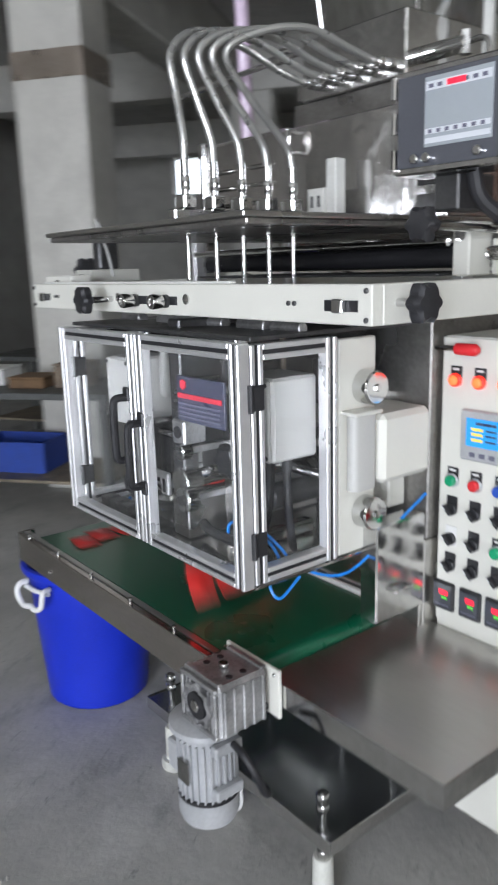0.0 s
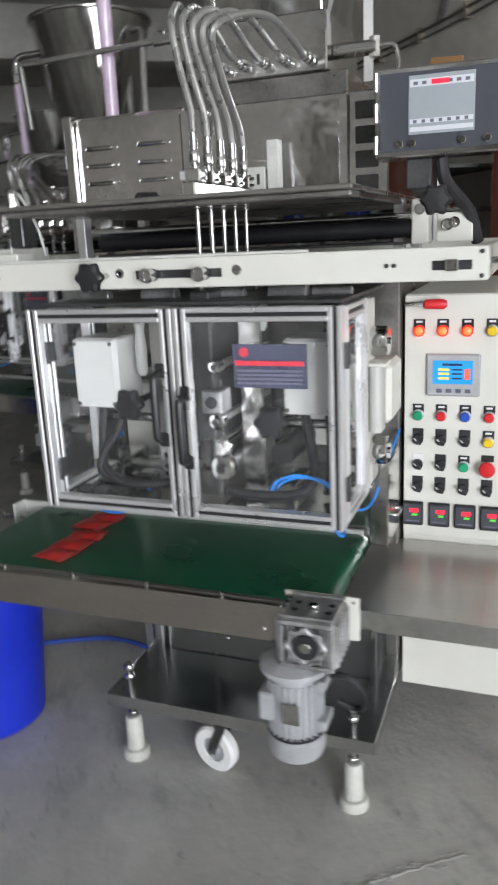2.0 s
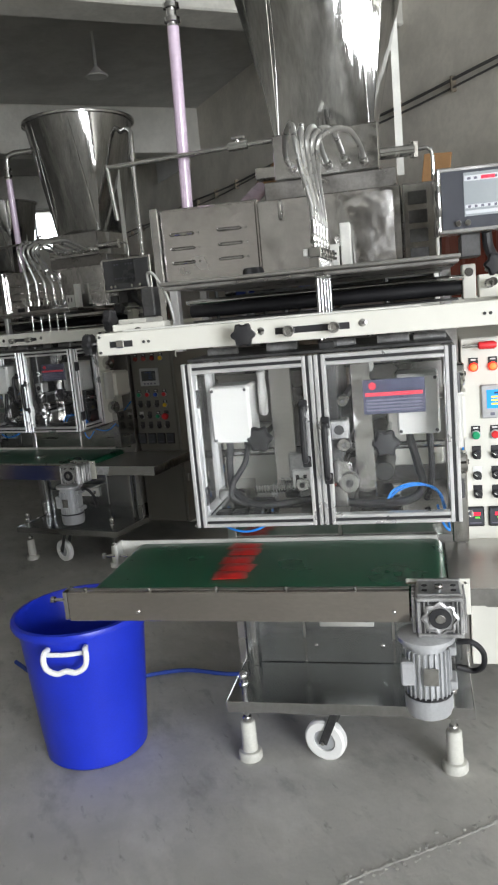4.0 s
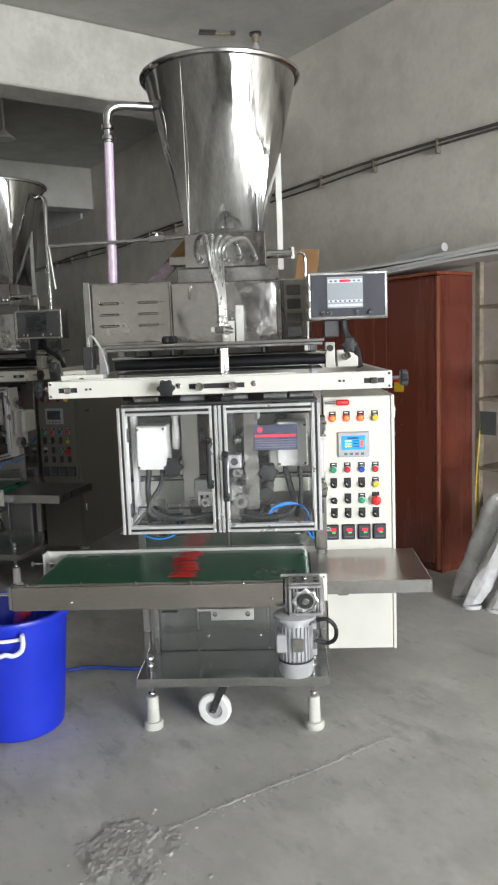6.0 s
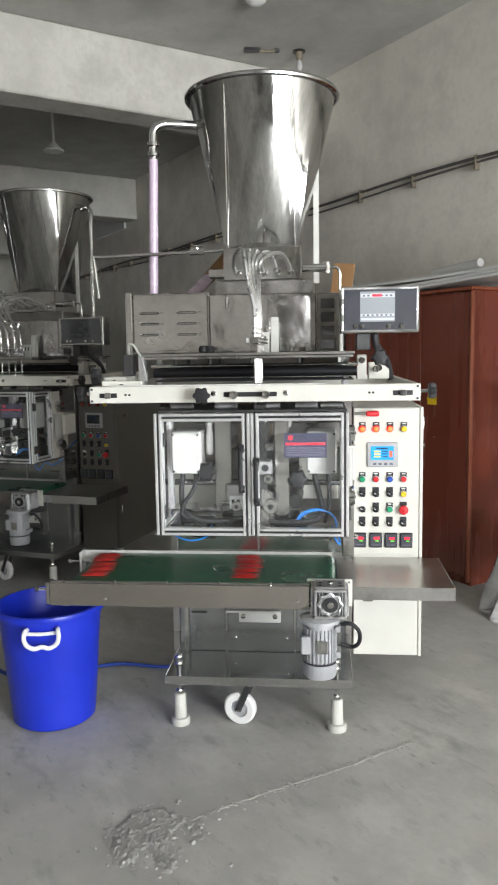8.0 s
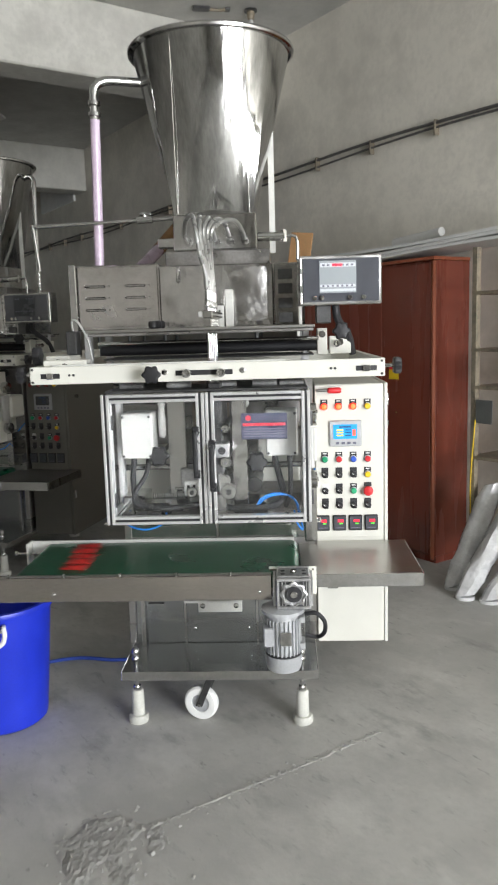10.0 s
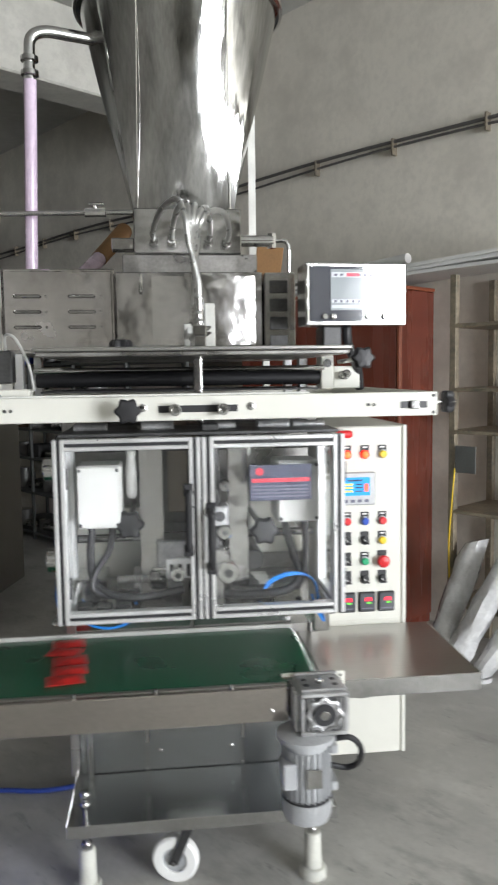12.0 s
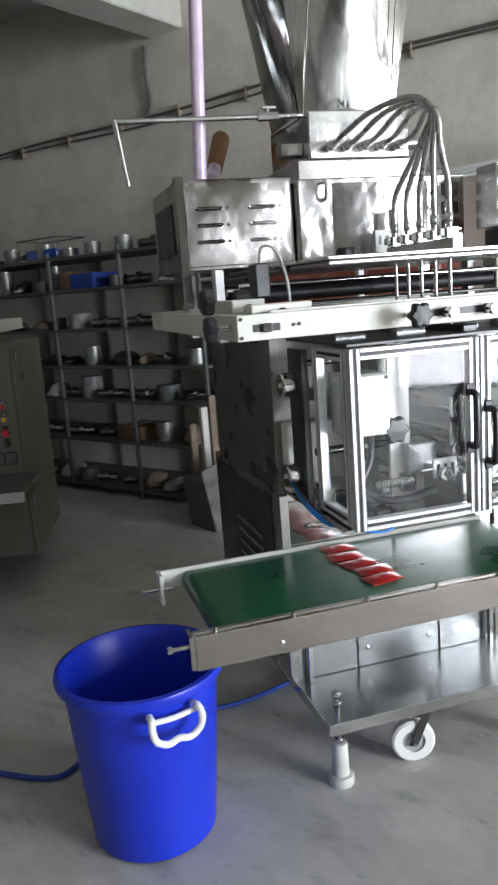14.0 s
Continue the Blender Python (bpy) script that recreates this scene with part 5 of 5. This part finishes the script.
part("tag", box(bm_new(), .23, .32, .1425, .145, 1.225, 1.335, .001), YELLOW, wd, "yellow and red sticker")
part("tag_band", box(bm_new(), .232, .318, .1455, .147, 1.29, 1.333, .0005), RED, wd)
part("plinth", box(bm_new(), -.07, 1.24, WALL_B + .01, .1, 0, .05), WOOD, wd)
part("top", box(bm_new(), -.084, 1.27, WALL_B + .004, .15, 1.991, 2.012, .003), WOODEDGE, wd)

foam = thing("foam_sheet", "stack of white foam sheets on a wardrobe", "foam", m=HALL)
rng = random.Random(8)
for k in range(3):
    bm = bm_new()
    cols = 16
    rows = []
    for i in range(cols + 1):
        t = i / cols
        a = -1.15 + 2.3 * t
        z = 2.03 + .028 * k + .012 * math.sin(5 * t + k) + .03 * (1 - t)
        rows.append([(a, WALL_B + .01, z), (a, .22 + .02 * k, z - .01), (a, .22 + .02 * k, z + .008), (a, WALL_B + .01, z + .02)])
    part("sheet", ring_loft(bm, rows), FOAM, foam)
part("rolled_end", rod(bm_new(), (.35, .05, 2.135), (-.1, .1, 2.16), .035, 14, r1=.028), FOAM, foam)

# open steel rack with wrapped rolls
rk = thing("steel_rack", "rusty open steel rack against a plaster wall", "rack", m=HALL)
for a in (-.475, -1.7):
    for b in (WALL_B + .03, .22):
        part("upright", box(bm_new(), a - .018, a + .018, b - .018, b + .018, 0, 2.02, .002), RUST, rk)
for z in (.28, .78, 1.2, 1.42, 1.75):
    part("shelf", box(bm_new(), -1.72, -.455, WALL_B + .012, .238, z, z + .02, .002), RUST, rk)
part("plate", box(bm_new(), -.62, -.5, .239, .245, 1.0, 1.14, .002), SHELFGREY, rk)
part("yellow_wire", tube(bm_new(), [(-.5, .245, 1.02), (-.485, .25, .8), (-.47, .245, .62), (-.475, .245, .4), (-.48, .245, .2)], .004, 6), YELLOW, rk)
for i, (a, b, z, l, r, mat) in enumerate(((-.9, 0, .3, .4, .09, WRAP), (-1.3, .02, .3, .35, .1, WRAP), (-.9, 0, .8, .3, .07, WHITEPAPER), (-1.25, 0, .8, .35, .08, WRAP), (-1.0, 0, 1.22, .4, .06, WRAP))):
    ro = thing("film_roll", "wrapped plastic film roll on a steel rack", "film roll", group="rolls on the rack", m=HALL)
    part("roll", rod(bm_new(), (a - l / 2, b, z + r), (a + l / 2, b, z + r), r, 20, bevel=.01), mat, ro)
    part("core", rod(bm_new(), (a - l / 2 - .01, b, z + r), (a + l / 2 + .01, b, z + r), .03, 14), CARDBOARD, ro)
for k, (a, b) in enumerate(((-.47, .28), (-.62, .36), (-.75, .3))):
    sk = thing("wrapped_roll", "plastic-wrapped roll leaning on a steel rack", "film roll", group="leaning wrapped rolls", m=HALL)
    bm = bm_new()
    rr = random.Random(20 + k)
    rings = []
    for i in range(9):
        t = i / 8
        c = Vector((a - .12 * t - .1 * k * t, b + .1 - .2 * t, .02 + .62 * t))
        rings.append([c + Vector(((.075 + rr.uniform(-.012, .012)) * math.cos(2 * math.pi * j / 14), (.075 + rr.uniform(-.012, .012)) * math.sin(2 * math.pi * j / 14), -.02 * math.cos(2 * math.pi * j / 14))) * (.8 if i in (0, 8) else 1) for j in range(14)])
    part("wrap", ring_loft(bm, rings), WRAP, sk)
    part("base", lathe(bm_new(), [(.06, 0), (.06, .02)], 14, pose(a, b + .1, 0)), WRAP, sk)

# long steel shelves along the side wall, behind the machines
sh = thing("storage_shelves", "long dark steel shelves full of parts", "shelves", m=HALL)
LEVELS = (.05, .43, .75, 1.02, 1.31, 1.62, 1.87)
for a in (1.55, 2.3, 3.1, 3.9, 4.7):
    for b in (WALL_B + .02, .385):
        part("upright", box(bm_new(), a - .014, a + .014, b - .012, b + .012, 0, 1.93, .002), SHELFGREY, sh)
for z in LEVELS:
    part("shelf", box(bm_new(), 1.53, 4.72, WALL_B + .006, .402, z, z + .022, .002), SHELFGREY, sh)
rng = random.Random(31)
KINDS = ("carton", "metal_part", "bag", "roll", "bag", "tin", "metal_part", "tin", "metal_part", "bag", "crate", "bag", "metal_part", "metal_part")
for li, z in enumerate(LEVELS):
    a = 1.66
    while a < 4.55:
        w = rng.uniform(.1, .26)
        high = rng.uniform(.08, .2) if li < 6 else rng.uniform(.06, .13)
        kind = rng.choice(KINDS)
        top = z + .022
        if kind == "carton":
            ob = thing("carton", "brown cardboard carton on a shelf", "carton", group="goods on the shelves", m=HALL)
            part("box", box(bm_new(), a, a + w, .05, .34, top, top + high, .004), DUSTYCARD, ob)
            part("tape", box(bm_new(), a + w * .42, a + w * .58, .049, .341, top + high - .001, top + high + .001), DIRTYWRAP, ob)
        elif kind == "metal_part":
            ob = thing("machine_part", "bright turned steel part on a shelf", "machine part", group="goods on the shelves", m=HALL)
            part("shaft", rod(bm_new(), (a, .25, top + .035), (a + w, .3, top + .035), .035, 14, bevel=.003), STEEL, ob)
            part("flange", rod(bm_new(), (a + w * .4, .27, top + .045), (a + w * .55, .28, top + .045), .045, 16), MIRROR, ob)
        elif kind == "bag":
            ob = thing("plastic_bag", "crumpled plastic bag slumped on a shelf", "bag", group="goods on the shelves", m=HALL)
            rings, high = [], high * .75
            for t, s in ((0, .82), (.12, 1), (.3, .98), (.5, .86), (.68, .7), (.84, .5), (.94, .28), (1, .1)):
                rings.append([Vector((a + w / 2 + (w / 2) * s * (1 + rng.uniform(-.28, .22)) * math.cos(2 * math.pi * j / 16), .22 + .13 * s * (1 + rng.uniform(-.28, .22)) * math.sin(2 * math.pi * j / 16), top + high * t * (1 if t in (0, 1) else 1 + rng.uniform(-.1, .1)))) for j in range(16)])
            part("bag", ring_loft(bm_new(), rings), rng.choice((DIRTYWRAP, SACKING, DIRTYWRAP, DARK)), ob)
        elif kind == "roll":
            ob = thing("film_roll", "dusty film roll standing on a shelf", "film roll", group="goods on the shelves", m=HALL)
            r = min(w / 2, .09)
            part("roll", lathe(bm_new(), [(.02, top), (r, top), (r, top + high), (.03, top + high), (.03, top + high - .01), (.02, top + high - .01)], 20, pose(a + w / 2, .24, 0)), rng.choice((DIRTYWRAP, SACKING, SHELFGREY)), ob)
        elif kind == "crate":
            ob = thing("crate", "open plastic crate with parts on a shelf", "crate", group="goods on the shelves", m=HALL)
            mat = rng.choice((CLOTHBLUE, TARP, SHELFGREY, DARK))
            bm = box(bm_new(), a, a + w, .05, .34, top, top + .01)
            for x0, x1, y0, y1 in ((a, a + .008, .05, .34), (a + w - .008, a + w, .05, .34), (a + .008, a + w - .008, .05, .058), (a + .008, a + w - .008, .332, .34)):
                box(bm, x0, x1, y0, y1, top + .01, top + high * .8)
            part("tray", bm, mat, ob)
            part("parts", box(bm_new(), a + .02, a + w - .02, .08, .3, top + .011, top + high * .6, .01), STEEL, ob)
        else:
            ob = thing("tin", "dull steel tin on a shelf", "tin", group="goods on the shelves", m=HALL)
            r = min(w / 2, .07)
            part("can", lathe(bm_new(), [(r, top), (r, top + high), (r * .96, top + high), (r * .96, top + high - .006)], 20, pose(a + w / 2, .26, 0)), DULL, ob)
            part("lid", lathe(bm_new(), [(r * .9, top + high - .006), (r * .9, top + high + .003), (r * .3, top + high + .004)], 20, pose(a + w / 2, .26, 0)), STEEL, ob)
        a += w + rng.uniform(.02, .14)
# tray trolley on top of the shelf row
tr = thing("wire_basket", "chrome wire basket with a blue tray", "basket", m=HALL)
for z in (1.9, 2.06):
    part("hoop", tube(bm_new(), [(3.0, .05, z), (3.5, .05, z), (3.5, .35, z), (3.0, .35, z), (3.0, .05, z)], .006, 8, 1), MIRROR, tr)
for a in (3.0, 3.25, 3.5):
    part("wire", rod(bm_new(), (a, .35, 1.892), (a, .35, 2.06), .004, 6), MIRROR, tr)
part("tray", box(bm_new(), 3.05, 3.45, .08, .32, 1.893, 1.98, .01), BLUE, tr)

# grey plastic boxes standing beside the shelves
ct = thing("grey_carton", "dull grey board box leaning by the shelves", "carton", (.02, 2.55, 0), 20)
part("box", box(bm_new(), -.16, .2, -.14, .14, .002, .36, .005, pose(0, 0, 0, 0, -8)), SHELFGREY, ct)
part("flap", box(bm_new(), -.16, .2, -.16, -.146, .05, .5, .003, pose(0, 0, .01, 6, -14)), DULL, ct)
for x, mat in ((-.1, SACKING), (.0, FOOTWHITE), (.07, SACKING)):
    part("board", box(bm_new(), x, x + .05, .15, .19, .002, .78 + x, .003), mat, ct)


# ---- the far side of the hall ----
def workbench(at, turn, label):
    wb = thing("workbench", label, "workbench", at, turn)
    part("top", box(bm_new(), -.7, .7, -.35, .35, .76, .8, .004), SHELFGREY, wb)
    for x in (-.66, .66):
        for y in (-.31, .31):
            part("leg", box(bm_new(), x - .025, x + .025, y - .025, y + .025, 0, .76, .002), SHELFGREY, wb)
    part("lower_shelf", box(bm_new(), -.66, .66, -.3, .3, .22, .24, .002), RUST, wb)
    return wb


workbench((-3.3, .55, 0), 38, "dark steel workbench with parts")
for k, (x, y, w, h, mat, nm, lab) in enumerate(((-3.55, .4, .3, .1, WHITEPAPER, "white_tray", "white plastic tray on a workbench"), (-3.2, .55, .24, .06, DUSTYCARD, "carton", "flat brown carton on a workbench"), (-3.0, .75, .2, .14, SACKING, "carton", "small brown carton on a workbench"))):
    t = thing(nm, lab, "box", (x, y, .8), 38)
    part("body", box(bm_new(), -w / 2, w / 2, -.12, .12, 0, h, .006), mat, t)
    part("lid", box(bm_new(), -w / 2 - .004, w / 2 + .004, -.124, .124, h, h + .012, .003), mat, t)
workbench((-4.9, 1.6, 0), 30, "dark steel workbench far back in the hall")
cr = thing("crate", "blue plastic crate under a workbench", "crate", (-3.4, .5, .24), 38)
bm = box(bm_new(), -.25, .25, -.17, .17, 0, .01)
for x0, x1, y0, y1 in ((-.25, -.24, -.17, .17), (.24, .25, -.17, .17), (-.24, .24, -.17, -.16), (-.24, .24, .16, .17)):
    box(bm, x0, x1, y0, y1, .01, .2)
part("tub", bm, CLOTHBLUE, cr)
part("rim", box(bm_new(), -.26, .26, -.18, -.17, .185, .205, .003), CLOTHBLUE, cr)


def office_chair(at, turn):
    c = thing("swivel_chair", "blue fabric swivel chair on a star base", "chair", at, turn)
    part("seat", box(bm_new(), -.22, .22, -.22, .22, .43, .5, .03), CLOTHBLUE, c)
    part("backrest", box(bm_new(), -.2, .2, .2, .25, .58, .95, .02), CLOTHBLUE, c)
    part("back_bar", box(bm_new(), -.03, .03, .235, .26, .42, .7, .004), BLACK, c)
    part("column", rod(bm_new(), (0, 0, .08), (0, 0, .43), .025, 14), BLACK, c)
    for k in range(5):
        leg = part("leg", box(bm_new(), .02, .28, -.02, .02, .06, .09, .006, pose(0, 0, 0, 0, 0, 72 * k)), BLACK, c)
        w = pose(0, 0, 0, 0, 0, 72 * k) @ Vector((.27, 0, 0))
        part("castor", rod(bm_new(), (w.x, w.y - .012, .03), (w.x, w.y + .012, .03), .03, 14), BLACK, leg)


office_chair((-4.2, 2.35, 0), -30)
coil = [(-2.75 + .16 * math.cos(k * .7) + .02 * k * math.sin(k), 1.08 + .14 * math.sin(k * .7), .008 + .001 * k) for k in range(22)]
solid("floor_cable", tube(bm_new(), coil + [(-3.1, 1.6, .008), (-3.5, 2.1, .008)], .006, 6, 4), CABLE, "black cable loosely coiled on the floor", "cable")


# ---- sachets ----
def sachet_mesh():
    bm = bm_new()
    nx, ny, lx, ly = 8, 5, .104, .068
    rng = random.Random(2)
    top, low = {}, {}
    for i in range(nx + 1):
        for j in range(ny + 1):
            u, v = i / nx, j / ny
            edge_u, edge_v = min(u, 1 - u), min(v, 1 - v)
            puff = .0065 * min(1, edge_u / .3) * min(1, edge_v / .3) * (1 + rng.uniform(-.25, .25))
            top[i, j] = bm.verts.new(((u - .5) * lx, (v - .5) * ly, .0015 + puff))
            low[i, j] = bm.verts.new(((u - .5) * lx, (v - .5) * ly, -.0002 - puff * .12))
    for i in range(nx):
        for j in range(ny):
            f = bm.faces.new((top[i, j], top[i + 1, j], top[i + 1, j + 1], top[i, j + 1]))
            g = bm.faces.new((low[i, j], low[i, j + 1], low[i + 1, j + 1], low[i + 1, j]))
            f.material_index = g.material_index = 1 if i in (0, nx - 1) else 0
    ring = [(i, 0) for i in range(nx)] + [(nx, j) for j in range(ny)] + [(i, ny) for i in range(nx, 0, -1)] + [(0, j) for j in range(ny, 0, -1)]
    for a, b in zip(ring, ring[1:] + ring[:1]):
        bm.faces.new((top[a], low[a], low[b], top[b]))
    me = mesh_of("sachet", bm, FOIL)
    me.materials.append(FOILEDGE)
    return me


SACHET = sachet_mesh()
LANES = (-.402, -.331, -.26, -.189, -.118)
SPEED, CYCLE, FIRST = .575, 1.125, 2.24


def sachet_rows(k, lane, rng):
    """Hang in the web, step down once a cycle, drop on the belt, ride to its end and fall into the bin."""
    land = FIRST + CYCLE * k + .05
    y, skew, rows = LANES[lane] + rng.uniform(-.006, .006), rng.uniform(-13, 13), []
    shift = rng.uniform(-.012, .012) + (lane - 2) * -.006
    web = lambda n: pose(.012 + .0015 * max(0, n - 2), y, .985 + .088 * min(n, 2) + .018 * max(0, n - 2), 0, 90, 0)
    ride = lambda t: pose(.005 - SPEED * (t - land) + shift, y, .7025 + .0012 * (lane % 2), 0, 0, skew)
    rows.append((-9, web(9)))
    for n in range(9, 0, -1):
        t = land - .12 - CYCLE * n
        rows += [(t - .12, web(n)), (t + .12, web(n - 1))]
    lean = rng.uniform(-22, 14)
    rows += [(land - .12, pose(.018, y, .94, 0, 90, 0)), (land - .05, pose(.012, y, .79, lean * .5, 78 + lean * .6, 0)), (land, pose(.008 + shift, y, .722, lean * .3, 32 + lean, skew * .5)), (land + .06, ride(land + .06))]
    off = land + .735 / SPEED
    for t in np.arange(land + .3, off, .3):
        rows.append((t, ride(t)))
    rest = (-.94 + rng.uniform(-.06, .06), -.2 + rng.uniform(-.06, .06), .07 + .006 * (k + 4) + rng.uniform(0, .02))
    rows += [(off, ride(off)), (off + .08, pose(-.815, y, .66, 0, -50, skew)), (off + .2, pose(-.88, -.2 + (y + .2) * .6, .45, 10, -75, skew * 2)), (off + .38, pose(*rest, 0, rng.uniform(-25, 25), skew * 3))]
    rows.append((99, rows[-1][1]))
    return rows


def at_time(rows, t):
    for (t0, a), (t1, b) in zip(rows, rows[1:]):
        if t0 <= t <= t1:
            f = (t - t0) / max(1e-6, t1 - t0)
            qa, qb = a.to_quaternion(), b.to_quaternion()
            return Matrix.LocRotScale(a.translation.lerp(b.translation, f), qa.slerp(qb, f), None)
    return rows[-1][1]


def motions():
    rng = random.Random(7)
    for k in range(-3, 11):
        for lane in range(5):
            ob = tagged(new("sachet", SACHET), "small red foil sachet fresh from the machine", "sachet", "sachets from the machine")
            rows = sachet_rows(k, lane, rng)
            inside = [(t, m) for t, m in rows if 0 < t < 14]
            walk(ob, [(0, at_time(rows, 0))] + inside + [(14, at_time(rows, 14))])


motions()
